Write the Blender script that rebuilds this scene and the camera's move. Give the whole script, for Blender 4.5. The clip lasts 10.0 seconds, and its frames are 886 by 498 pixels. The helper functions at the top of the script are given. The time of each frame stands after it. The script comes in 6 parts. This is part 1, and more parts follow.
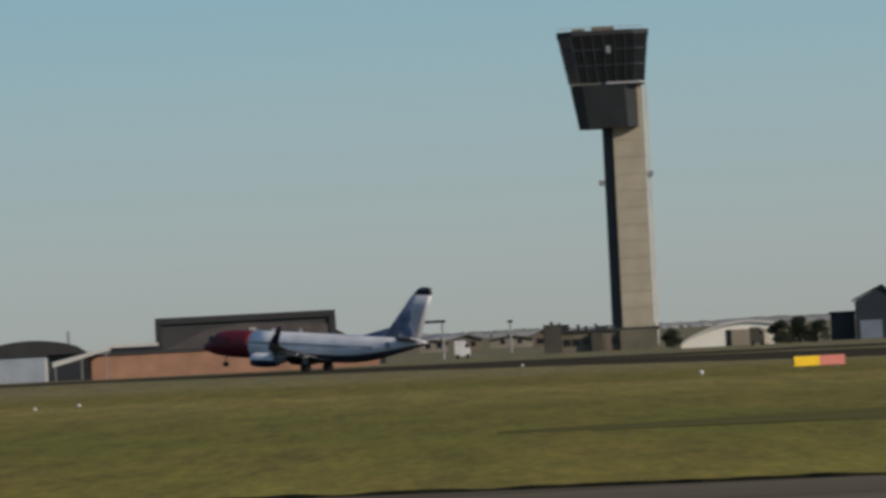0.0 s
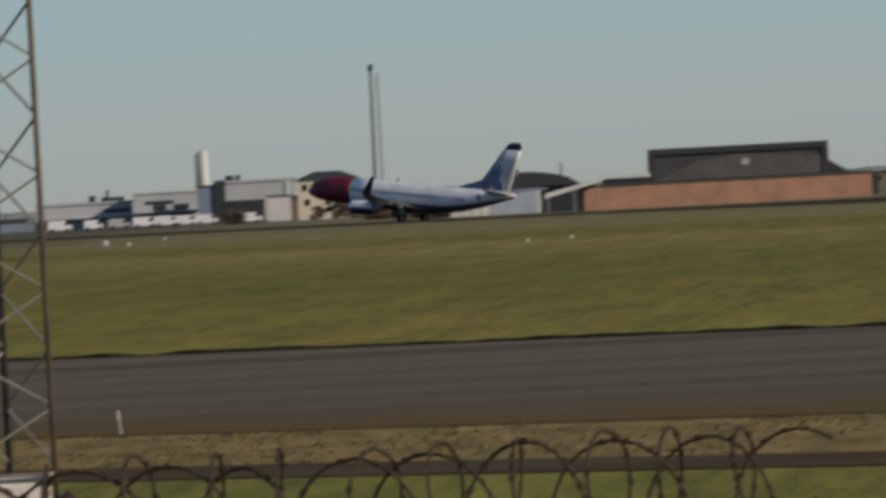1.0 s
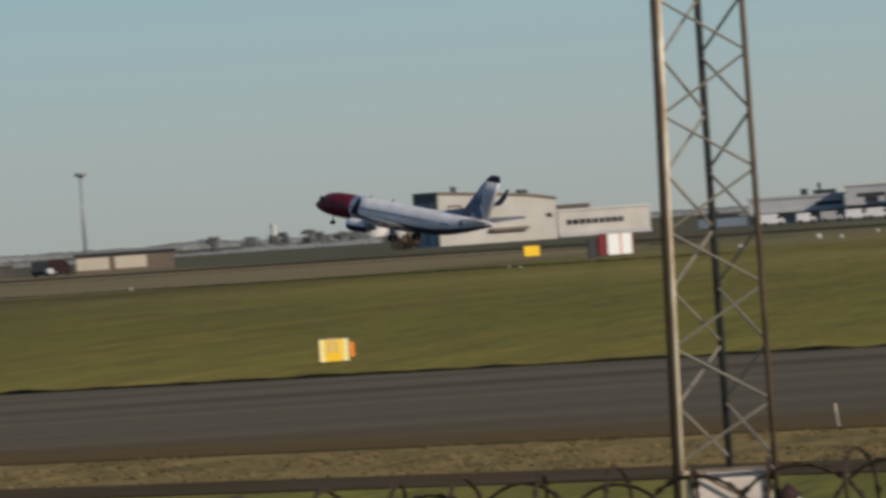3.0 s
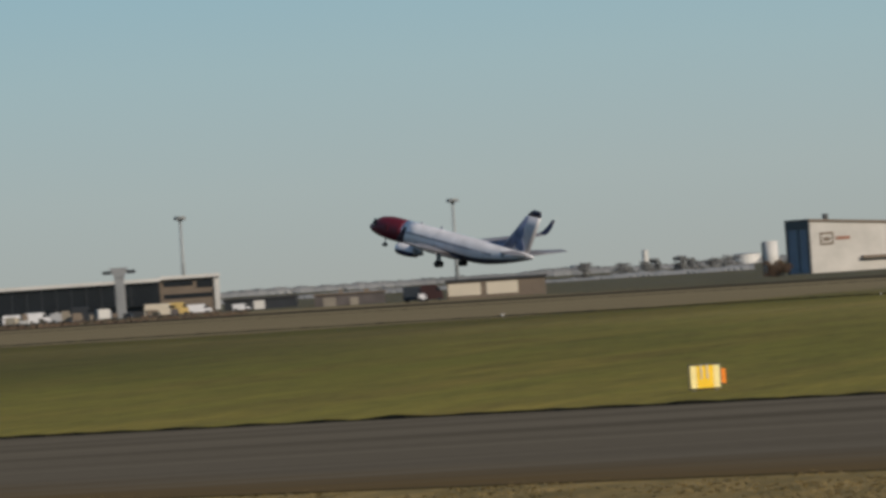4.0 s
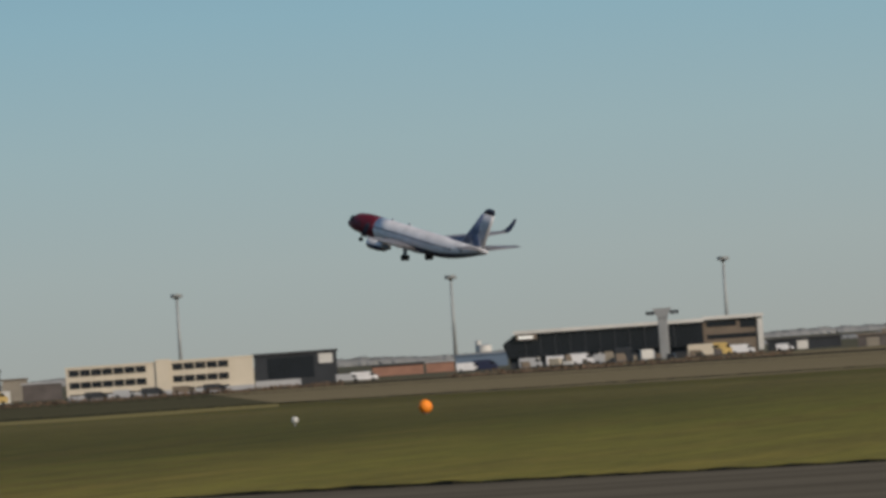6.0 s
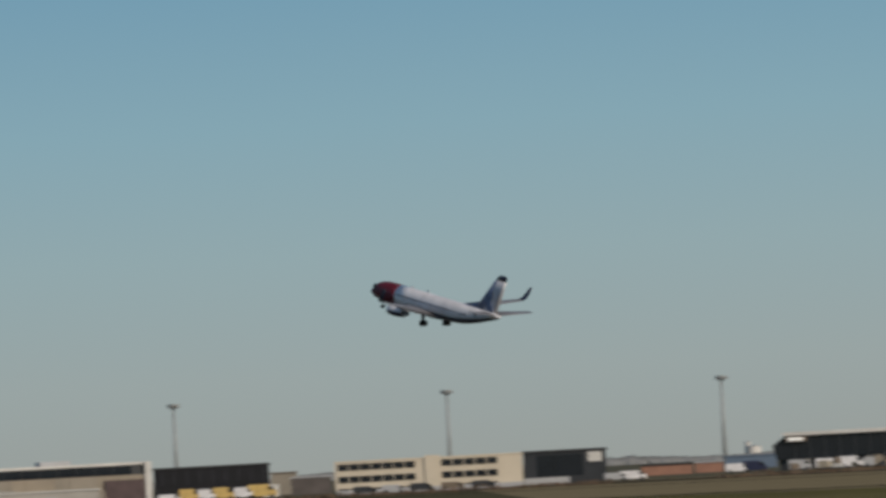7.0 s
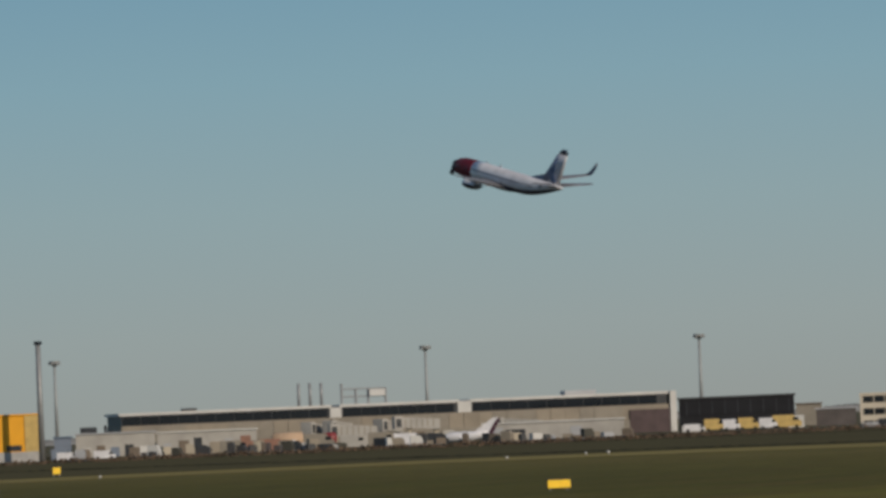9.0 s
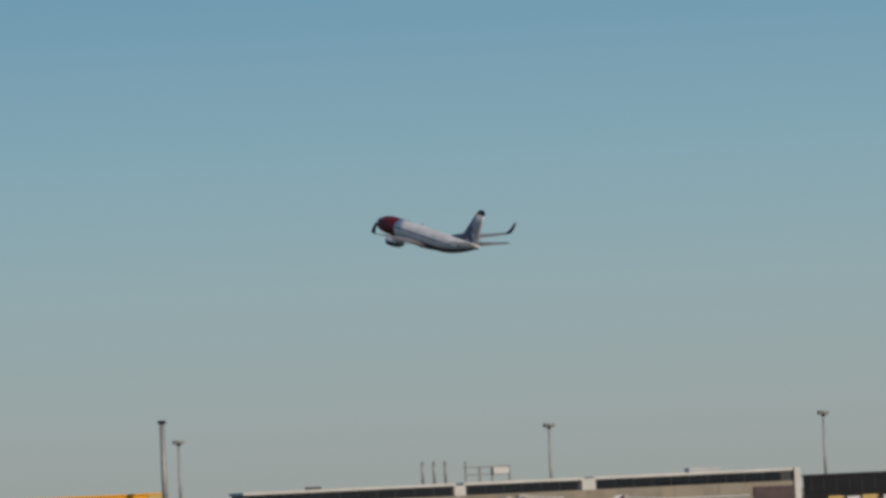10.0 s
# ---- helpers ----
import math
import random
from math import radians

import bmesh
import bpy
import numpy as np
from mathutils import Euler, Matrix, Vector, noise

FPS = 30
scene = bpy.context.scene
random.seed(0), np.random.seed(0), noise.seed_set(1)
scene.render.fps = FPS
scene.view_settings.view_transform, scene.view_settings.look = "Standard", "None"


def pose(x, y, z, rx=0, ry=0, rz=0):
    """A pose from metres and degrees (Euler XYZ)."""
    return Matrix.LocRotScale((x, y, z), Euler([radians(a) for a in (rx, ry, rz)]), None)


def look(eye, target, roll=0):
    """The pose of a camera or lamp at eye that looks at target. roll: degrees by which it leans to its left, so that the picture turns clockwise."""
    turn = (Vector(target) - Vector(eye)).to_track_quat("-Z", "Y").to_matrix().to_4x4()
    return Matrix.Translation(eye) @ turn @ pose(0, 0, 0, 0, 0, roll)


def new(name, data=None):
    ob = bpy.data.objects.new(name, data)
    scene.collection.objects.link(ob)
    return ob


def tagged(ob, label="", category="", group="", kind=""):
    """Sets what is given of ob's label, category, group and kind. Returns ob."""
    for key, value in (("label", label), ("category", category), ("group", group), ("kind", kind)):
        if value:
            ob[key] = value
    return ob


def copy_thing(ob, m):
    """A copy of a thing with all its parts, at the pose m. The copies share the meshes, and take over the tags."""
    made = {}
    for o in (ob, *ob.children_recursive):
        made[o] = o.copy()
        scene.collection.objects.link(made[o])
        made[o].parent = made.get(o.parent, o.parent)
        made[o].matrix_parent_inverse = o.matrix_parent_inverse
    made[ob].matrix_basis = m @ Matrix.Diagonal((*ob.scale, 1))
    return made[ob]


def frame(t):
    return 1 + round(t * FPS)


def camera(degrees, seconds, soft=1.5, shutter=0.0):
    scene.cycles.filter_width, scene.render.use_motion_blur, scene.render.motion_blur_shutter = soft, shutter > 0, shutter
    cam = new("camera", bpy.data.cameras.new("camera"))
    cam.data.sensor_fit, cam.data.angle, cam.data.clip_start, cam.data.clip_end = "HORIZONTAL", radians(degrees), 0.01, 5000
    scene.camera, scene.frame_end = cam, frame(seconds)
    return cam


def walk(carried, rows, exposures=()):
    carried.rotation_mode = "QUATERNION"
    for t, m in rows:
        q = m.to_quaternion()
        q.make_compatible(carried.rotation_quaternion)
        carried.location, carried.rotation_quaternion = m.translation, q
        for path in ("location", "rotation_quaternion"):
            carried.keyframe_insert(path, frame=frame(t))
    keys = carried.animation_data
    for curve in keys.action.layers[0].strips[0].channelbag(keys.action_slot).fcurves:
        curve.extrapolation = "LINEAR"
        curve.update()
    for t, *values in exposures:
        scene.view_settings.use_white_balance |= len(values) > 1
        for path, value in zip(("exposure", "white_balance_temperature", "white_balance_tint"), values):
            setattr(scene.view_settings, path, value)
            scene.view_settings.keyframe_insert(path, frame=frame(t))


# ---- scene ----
EYE = 5.1        # the terrace rail from which the film is taken, above the field
UNIT = 13500.0   # bearings b (leftwards from +Y) and elevations e are in 1/13500 rad

cam = camera(6.647, 10.0, soft=3.3, shutter=0.3)
# seconds, bearing in degrees leftwards, pitch up, lean
TURN = [
    (0, 0.0000, 0.5991, -2.93), (0.3, 0.5420, 0.5625, -2.83), (0.5, 1.2123, 0.3620, -2.81),
    (0.7, 2.2220, 0.0469, -2.84), (0.8, 2.8489, -0.1678, -2.85), (1, 3.7579, -0.4777, -3.01),
    (1.3, 4.4247, -0.6525, -3.40), (1.5, 4.7609, -0.6758, -3.47), (1.8, 5.4376, -0.6906, -3.53),
    (2, 6.1401, -0.6553, -3.57), (2.2, 6.920, -0.602, -3.62), (2.35, 7.435, -0.556, -3.685), (2.5, 7.8396, -0.5028, -3.77), (2.7, 8.2787, -0.3799, -3.90),
    (3.8, 11.4489, 0.1077, -3.74), (4, 11.8705, 0.1768, -3.75), (4.5, 12.7775, 0.2458, -3.78),
    (5, 13.8304, 0.3460, -3.91), (5.5, 14.9502, 0.5006, -3.97), (5.7, 15.4200, 0.5463, -4.03),
    (6.8, 17.2394, 1.5189, -3.20), (7, 17.9098, 1.6093, -3.00), (7.1, 18.352, 1.608, -2.86), (7.2, 18.9568, 1.5506, -2.72), (7.3, 19.540, 1.445, -2.59),
    (7.5, 20.4592, 1.2734, -2.40), (7.7, 20.930, 1.157, -2.29), (7.85, 21.16, 1.11, -2.25), (8, 21.3531, 1.0858, -2.24), (8.5, 21.7605, 1.0757, -2.29),
    (9, 21.8849, 1.2696, -2.43), (9.5, 22.2390, 1.5710, -2.51), (10, 22.7846, 1.8954, -2.66)]


def gaze(t, az, el, roll):
    """The eye turns on the spot, and sways a hand's width to the left as it turns past the mast."""
    a, e = radians(az), radians(el)
    way = Vector((-math.sin(a) * math.cos(e), math.cos(a) * math.cos(e), math.sin(e)))
    eye = Vector((-0.05 * min(1, max(0, t - 1)), 0, EYE))
    return look(eye, eye + way * 100, roll)


walk(cam, [(t, gaze(t, az, el, roll)) for t, az, el, roll in TURN],
     exposures=[(0, 0.05), (2.5, 0.08), (4.0, 0.15), (5.0, 0.15), (5.7, 0.09), (7.0, -0.06), (8.0, -0.17), (9.0, -0.16), (10, -0.06)])

# ---------------------------------------------------------------- light
SUN_EL, SUN_AZ = 24.0, 120.0      # degrees up; degrees clockwise from +Y
world = bpy.data.worlds.new("sky")
scene.world = world
world.use_nodes = True
wn = world.node_tree
sky = wn.nodes.new("ShaderNodeTexSky")
sky.sky_type = "NISHITA"
sky.sun_disc = False
sky.sun_elevation = radians(SUN_EL)
sky.sun_rotation = radians(SUN_AZ)
sky.air_density, sky.dust_density, sky.ozone_density = 1.0, 0.6, 1.5
SKY = 0.09
wn.nodes["Background"].inputs[1].default_value = SKY
# autumn haze round the whole horizon, which clears into the blue above
gen = wn.nodes.new("ShaderNodeTexCoord")
sepw = wn.nodes.new("ShaderNodeSeparateXYZ")
wn.links.new(gen.outputs["Generated"], sepw.inputs[0])
span = wn.nodes.new("ShaderNodeMapRange")
span.inputs["From Min"].default_value, span.inputs["From Max"].default_value = 0.0, 0.1
wn.links.new(sepw.outputs["Z"], span.inputs["Value"])
haze = wn.nodes.new("ShaderNodeValToRGB")
HAZE = [(0.0, (0.330, 0.358, 0.342)), (0.12, (0.330, 0.388, 0.384)), (0.28, (0.296, 0.405, 0.430)), (0.45, (0.242, 0.396, 0.465)), (0.68, (0.168, 0.335, 0.455)), (1.0, (0.14, 0.30, 0.45))]
he = haze.color_ramp.elements
he[0].position, he[0].color = 0.0, (*[c / SKY for c in HAZE[0][1]], 1)
he[1].position, he[1].color = 1.0, (*[c / SKY for c in HAZE[-1][1]], 1)
for hp, hc in HAZE[1:-1]:
    hk = he.new(hp)
    hk.color = (*[c / SKY for c in hc], 1)
wn.links.new(span.outputs[0], haze.inputs["Fac"])
clear = wn.nodes.new("ShaderNodeMapRange")
clear.inputs["From Min"].default_value, clear.inputs["From Max"].default_value = 0.08, 0.5
wn.links.new(sepw.outputs["Z"], clear.inputs["Value"])
blend = wn.nodes.new("ShaderNodeMix")
blend.data_type = "RGBA"
wn.links.new(clear.outputs[0], blend.inputs["Factor"])
wn.links.new(haze.outputs["Color"], blend.inputs["A"])
wn.links.new(sky.outputs[0], blend.inputs["B"])
wn.links.new(blend.outputs["Result"], wn.nodes["Background"].inputs[0])
sun = new("sun", bpy.data.lights.new("sun", "SUN"))
sun.data.energy, sun.data.angle, sun.data.color = 3.1, radians(0.5), (1.0, 0.87, 0.70)
se, sa = radians(SUN_EL), radians(SUN_AZ)
sun.matrix_world = look(Vector((0, 0, 0)), -Vector((math.sin(sa) * math.cos(se), math.cos(sa) * math.cos(se), math.sin(se))))


# ---------------------------------------------------------------- materials
def mat(name, colour, rough=0.8, metal=0.0, vary=0.15, scale=0.5, bump=0.0, fine=6.0, coat=0.0, glow=0.0, second=None):
    """A surface with stains at one scale and grain at a finer one, in metres of the object's own space."""
    m = bpy.data.materials.new(name)
    m.use_nodes = True
    t = m.node_tree
    b = t.nodes["Principled BSDF"]
    pos = t.nodes.new("ShaderNodeTexCoord")
    n1, n2 = t.nodes.new("ShaderNodeTexNoise"), t.nodes.new("ShaderNodeTexNoise")
    n1.inputs["Scale"].default_value, n1.inputs["Detail"].default_value = scale, 5
    n2.inputs["Scale"].default_value, n2.inputs["Detail"].default_value = scale * fine, 3
    info = t.nodes.new("ShaderNodeObjectInfo")
    add = t.nodes.new("ShaderNodeVectorMath")
    t.links.new(pos.outputs["Object"], add.inputs[0])
    t.links.new(info.outputs["Random"], add.inputs[1])
    t.links.new(add.outputs[0], n1.inputs["Vector"])
    t.links.new(add.outputs[0], n2.inputs["Vector"])
    mix = t.nodes.new("ShaderNodeMix")
    mix.data_type = "RGBA"
    dark = [c * (1 - vary) for c in colour] if second is None else second
    mix.inputs["A"].default_value = (*dark, 1)
    mix.inputs["B"].default_value = (*[min(1, c * (1 + vary)) for c in colour], 1)
    ramp = t.nodes.new("ShaderNodeMath")
    ramp.operation = "MULTIPLY_ADD"
    ramp.inputs[1].default_value, ramp.inputs[2].default_value = 0.45, 0.28
    t.links.new(n2.outputs["Fac"], ramp.inputs[0])
    both = t.nodes.new("ShaderNodeMath")
    both.operation = "ADD"
    both.inputs[1].default_value = 0.0
    both.use_clamp = True
    mid = t.nodes.new("ShaderNodeMath")
    mid.operation = "MULTIPLY_ADD"
    mid.inputs[1].default_value = 2.0
    t.links.new(n1.outputs["Fac"], mid.inputs[0])
    mid.inputs[2].default_value = -1.0
    t.links.new(ramp.outputs[0], both.inputs[0])
    t.links.new(mid.outputs[0], both.inputs[1])
    t.links.new(both.outputs[0], mix.inputs["Factor"])
    t.links.new(mix.outputs["Result"], b.inputs["Base Color"])
    b.inputs["Roughness"].default_value, b.inputs["Metallic"].default_value = rough, metal
    b.inputs["Coat Weight"].default_value = coat
    if glow:
        t.links.new(mix.outputs["Result"], b.inputs["Emission Color"])
        b.inputs["Emission Strength"].default_value = glow
    if bump:
        bp = t.nodes.new("ShaderNodeBump")
        bp.inputs["Strength"].default_value = bump
        bp.inputs["Distance"].default_value = 0.05
        t.links.new(n2.outputs["Fac"], bp.inputs["Height"])
        t.links.new(bp.outputs[0], b.inputs["Normal"])
    return m


def ground_material():
    """Mown airfield turf: bands of lush, dry and dull grass that run along the taxiway, with mottling."""
    m = bpy.data.materials.new("airfield_grass")
    m.use_nodes = True
    t = m.node_tree
    b = t.nodes["Principled BSDF"]
    b.inputs["Roughness"].default_value = 0.95
    b.inputs["Specular IOR Level"].default_value = 0.1
    geo = t.nodes.new("ShaderNodeNewGeometry")
    sep = t.nodes.new("ShaderNodeSeparateXYZ")
    t.links.new(geo.outputs["Position"], sep.inputs[0])

    def math_node(op, a, c=None, v=None):
        n = t.nodes.new("ShaderNodeMath")
        n.operation = op
        t.links.new(a, n.inputs[0])
        if c is not None:
            t.links.new(c, n.inputs[1])
        if v is not None:
            n.inputs[1].default_value = v
        return n.outputs[0]

    def noise_node(scale, detail, vec=None, rough=0.6):
        n = t.nodes.new("ShaderNodeTexNoise")
        n.inputs["Scale"].default_value, n.inputs["Detail"].default_value = scale, detail
        n.inputs["Roughness"].default_value = rough
        t.links.new(vec if vec is not None else geo.outputs["Position"], n.inputs["Vector"])
        return n.outputs["Fac"]
    along = math_node("MULTIPLY", sep.outputs["X"], v=0.5)
    band = math_node("ADD", sep.outputs["Y"], along)          # grows away from the eye, square to the taxiway
    wob = math_node("MULTIPLY", noise_node(0.012, 4), v=110.0)
    far = math_node("ADD", band, wob)
    ramp = t.nodes.new("ShaderNodeValToRGB")
    span = t.nodes.new("ShaderNodeMapRange")
    span.inputs["From Min"].default_value, span.inputs["From Max"].default_value = 0, 1400
    t.links.new(far, span.inputs["Value"])
    t.links.new(span.outputs[0], ramp.inputs["Fac"])
    # the farthest keys are greyed for haze over the distant field
    keys = [(0.0, (0.125, 0.134, 0.019)), (0.10, (0.132, 0.136, 0.02)), (0.19, (0.20, 0.165, 0.028)), (0.25, (0.165, 0.142, 0.021)), (0.31, (0.135, 0.122, 0.016)), (0.37, (0.138, 0.124, 0.019)),
            (0.43, (0.175, 0.148, 0.03)), (0.475, (0.215, 0.175, 0.045)), (0.52, (0.14, 0.12, 0.016)), (0.58, (0.155, 0.13, 0.03)), (0.62, (0.185, 0.155, 0.06)), (0.69, (0.175, 0.148, 0.065)), (0.75, (0.155, 0.133, 0.06)), (1.0, (0.16, 0.145, 0.09))]
    el = ramp.color_ramp.elements
    el[0].position, el[0].color = keys[0][0], (*keys[0][1], 1)
    el[1].position, el[1].color = keys[-1][0], (*keys[-1][1], 1)
    for p, c in keys[1:-1]:
        k = el.new(p)
        k.color = (*c, 1)
    # mottling, stretched along the field
    mp = t.nodes.new("ShaderNodeMapping")
    mp.inputs["Rotation"].default_value = (0, 0, radians(-12))
    mp.inputs["Scale"].default_value = (1.0, 0.085, 1.0)
    t.links.new(geo.outputs["Position"], mp.inputs["Vector"])
    mott = noise_node(0.30, 8, mp.outputs[0], 0.78)
    grain = noise_node(1.6, 5, mp.outputs[0], 0.75)
    mix1 = t.nodes.new("ShaderNodeMix")
    mix1.data_type, mix1.blend_type = "RGBA", "MULTIPLY"
    mix1.inputs["Factor"].default_value = 1.0
    tone = t.nodes.new("ShaderNodeMapRange")
    tone.inputs["From Min"].default_value, tone.inputs["From Max"].default_value = 0.36, 0.64
    tone.inputs["To Min"].default_value, tone.inputs["To Max"].default_value = 0.5, 1.54
    t.links.new(math_node("ADD", math_node("MULTIPLY", mott, v=0.55), math_node("MULTIPLY", grain, v=0.45)), tone.inputs["Value"])
    t.links.new(tone.outputs[0], mix1.inputs["B"])
    straw = t.nodes.new("ShaderNodeMix")
    straw.data_type = "RGBA"
    straw.inputs["B"].default_value = (0.20, 0.135, 0.03, 1)
    stone = t.nodes.new("ShaderNodeMapRange")
    stone.inputs["From Min"].default_value, stone.inputs["From Max"].default_value = 0.45, 0.75
    stone.inputs["To Max"].default_value = 0.8
    t.links.new(noise_node(0.13, 7, mp.outputs[0], 0.72), stone.inputs["Value"])
    t.links.new(stone.outputs[0], straw.inputs["Factor"])
    t.links.new(ramp.outputs["Color"], straw.inputs["A"])
    t.links.new(straw.outputs["Result"], mix1.inputs["A"])
    # the western part of the field is darker
    west_tone = t.nodes.new("ShaderNodeMapRange")
    west_tone.inputs["From Min"].default_value, west_tone.inputs["From Max"].default_value = -105 - 20, -150 - 20
    west_tone.inputs["To Min"].default_value, west_tone.inputs["To Max"].default_value = 1.0, 0.60
    t.links.new(math_node("SUBTRACT", sep.outputs["X"], math_node("MULTIPLY", noise_node(0.02, 4), v=40.0)), west_tone.inputs["Value"])
    west_mix = t.nodes.new("ShaderNodeMix")
    west_mix.data_type, west_mix.blend_type = "RGBA", "MULTIPLY"
    west_mix.inputs["Factor"].default_value = 1.0
    t.links.new(mix1.outputs["Result"], west_mix.inputs["A"])
    t.links.new(west_tone.outputs[0], west_mix.inputs["B"])
    # dry verge between taxiway and service road
    verge = math_node("ADD", sep.outputs["Y"], math_node("MULTIPLY", sep.outputs["X"], v=0.68))
    verge = math_node("ADD", verge, math_node("MULTIPLY", noise_node(0.15, 4), v=16.0))
    gate = t.nodes.new("ShaderNodeValToRGB")
    vr = t.nodes.new("ShaderNodeMapRange")
    vr.inputs["From Min"].default_value, vr.inputs["From Max"].default_value = 120, 190
    t.links.new(verge, vr.inputs["Value"])
    t.links.new(vr.outputs[0], gate.inputs["Fac"])
    ge = gate.color_ramp.elements
    ge[0].position, ge[0].color = 0.22, (0, 0, 0, 1)
    ge[1].position, ge[1].color = 0.85, (0, 0, 0, 1)
    for p, v in ((0.30, 1), (0.72, 1)):
        k = ge.new(p)
        k.color = (v, v, v, 1)
    dry = t.nodes.new("ShaderNodeMix")
    dry.data_type = "RGBA"
    dry.inputs["A"].default_value = (0.105, 0.078, 0.022, 1)
    dry.inputs["B"].default_value = (0.33, 0.225, 0.08, 1)
    mp2 = t.nodes.new("ShaderNodeMapping")
    mp2.inputs["Scale"].default_value = (1.0, 0.22, 1.0)
    t.links.new(geo.outputs["Position"], mp2.inputs["Vector"])
    dtone = t.nodes.new("ShaderNodeMapRange")
    dtone.inputs["From Min"].default_value, dtone.inputs["From Max"].default_value = 0.32, 0.72
    t.links.new(noise_node(0.75, 8, mp2.outputs[0], 0.68), dtone.inputs["Value"])
    t.links.new(dtone.outputs[0], dry.inputs["Factor"])
    mix2 = t.nodes.new("ShaderNodeMix")
    mix2.data_type = "RGBA"
    t.links.new(gate.outputs["Color"], mix2.inputs["Factor"])
    t.links.new(west_mix.outputs["Result"], mix2.inputs["A"])
    t.links.new(dry.outputs["Result"], mix2.inputs["B"])
    t.links.new(mix2.outputs["Result"], b.inputs["Base Color"])
    bp = t.nodes.new("ShaderNodeBump")
    bp.inputs["Strength"].default_value, bp.inputs["Distance"].default_value = 0.5, 0.12
    t.links.new(grain, bp.inputs["Height"])
    t.links.new(bp.outputs[0], b.inputs["Normal"])
    return m


def asphalt_material(name, colour, turn, scale=0.05, dusty=None):
    """Worn tarmac with long tyre and patch streaks along its length."""
    m = bpy.data.materials.new(name)
    m.use_nodes = True
    t = m.node_tree
    b = t.nodes["Principled BSDF"]
    b.inputs["Roughness"].default_value = 0.9
    b.inputs["Specular IOR Level"].default_value = 0.0
    geo = t.nodes.new("ShaderNodeNewGeometry")
    mp = t.nodes.new("ShaderNodeMapping")
    mp.inputs["Rotation"].default_value = (0, 0, radians(turn))
    mp.inputs["Scale"].default_value = (0.06, 1.0, 1.0)
    t.links.new(geo.outputs["Position"], mp.inputs["Vector"])
    streak, grain = t.nodes.new("ShaderNodeTexNoise"), t.nodes.new("ShaderNodeTexNoise")
    streak.inputs["Scale"].default_value, streak.inputs["Detail"].default_value = scale * 3.2, 6
    grain.inputs["Scale"].default_value, grain.inputs["Detail"].default_value = 1.6, 6
    t.links.new(mp.outputs[0], streak.inputs["Vector"])
    t.links.new(geo.outputs["Position"], grain.inputs["Vector"])
    mul = t.nodes.new("ShaderNodeMath")
    mul.operation = "MULTIPLY_ADD"
    mul.inputs[1].default_value = 0.40
    t.links.new(grain.outputs["Fac"], mul.inputs[0])
    s2 = t.nodes.new("ShaderNodeMapRange")
    s2.inputs["From Min"].default_value, s2.inputs["From Max"].default_value = 0.3, 0.7
    s2.inputs["To Min"].default_value, s2.inputs["To Max"].default_value = 0.0, 0.6
    t.links.new(streak.outputs["Fac"], s2.inputs["Value"])
    t.links.new(s2.outputs[0], mul.inputs[2])
    mix = t.nodes.new("ShaderNodeMix")
    mix.data_type = "RGBA"
    mix.inputs["A"].default_value = (*[c * 0.62 for c in colour], 1)
    mix.inputs["B"].default_value = (*[c * 1.4 for c in colour], 1)
    t.links.new(mul.outputs[0], mix.inputs["Factor"])
    last = mix.outputs["Result"]
    if dusty:
        # soil washed in over one edge of the strip, ragged by noise
        sep = t.nodes.new("ShaderNodeSeparateXYZ")
        t.links.new(geo.outputs["Position"], sep.inputs[0])
        lin = t.nodes.new("ShaderNodeMath")
        lin.operation = "MULTIPLY_ADD"
        lin.inputs[1].default_value = dusty[2]
        t.links.new(sep.outputs["X"], lin.inputs[0])
        t.links.new(sep.outputs["Y"], lin.inputs[2])
        rag = t.nodes.new("ShaderNodeTexNoise")
        rag.inputs["Scale"].default_value, rag.inputs["Detail"].default_value = 0.5, 6
        t.links.new(mp.outputs[0], rag.inputs["Vector"])
        sh = t.nodes.new("ShaderNodeMath")
        sh.operation = "MULTIPLY_ADD"
        sh.inputs[1].default_value = 26.0
        t.links.new(rag.outputs["Fac"], sh.inputs[0])
        t.links.new(lin.outputs[0], sh.inputs[2])
        edge = t.nodes.new("ShaderNodeMapRange")
        edge.inputs["From Min"].default_value, edge.inputs["From Max"].default_value = dusty[0] + 13, dusty[1] + 13
        edge.inputs["To Min"].default_value, edge.inputs["To Max"].default_value = 1.0, 0.0
        t.links.new(sh.outputs[0], edge.inputs["Value"])
        soil = t.nodes.new("ShaderNodeMix")
        soil.data_type = "RGBA"
        soil.inputs["B"].default_value = (0.125, 0.088, 0.045, 1)
        t.links.new(edge.outputs[0], soil.inputs["Factor"])
        t.links.new(last, soil.inputs["A"])
        last = soil.outputs["Result"]
    t.links.new(last, b.inputs["Base Color"])
    return m


M_GRASS = ground_material()
M_TAXI = asphalt_material("worn_asphalt", (0.126, 0.108, 0.081), 26, dusty=(156, 172, 0.60))
M_APRON = asphalt_material("apron_asphalt", (0.215, 0.175, 0.105), 30)
M_APRON2 = asphalt_material("dark_apron_asphalt", (0.092, 0.084, 0.05), 30)
M_DRYSTRIP = asphalt_material("dry_mown_strip", (0.235, 0.195, 0.085), 30)
M_SIDE = asphalt_material("mossy_asphalt", (0.115, 0.105, 0.045), 5)
M_ROAD = asphalt_material("road_asphalt", (0.084, 0.064, 0.042), 35)
M_RUNWAY = asphalt_material("runway_asphalt", (0.055, 0.047, 0.036), -147)
M_WHITE = mat("white_paint", (0.68, 0.66, 0.67), 0.4, vary=0.2, scale=0.45, coat=0.3)
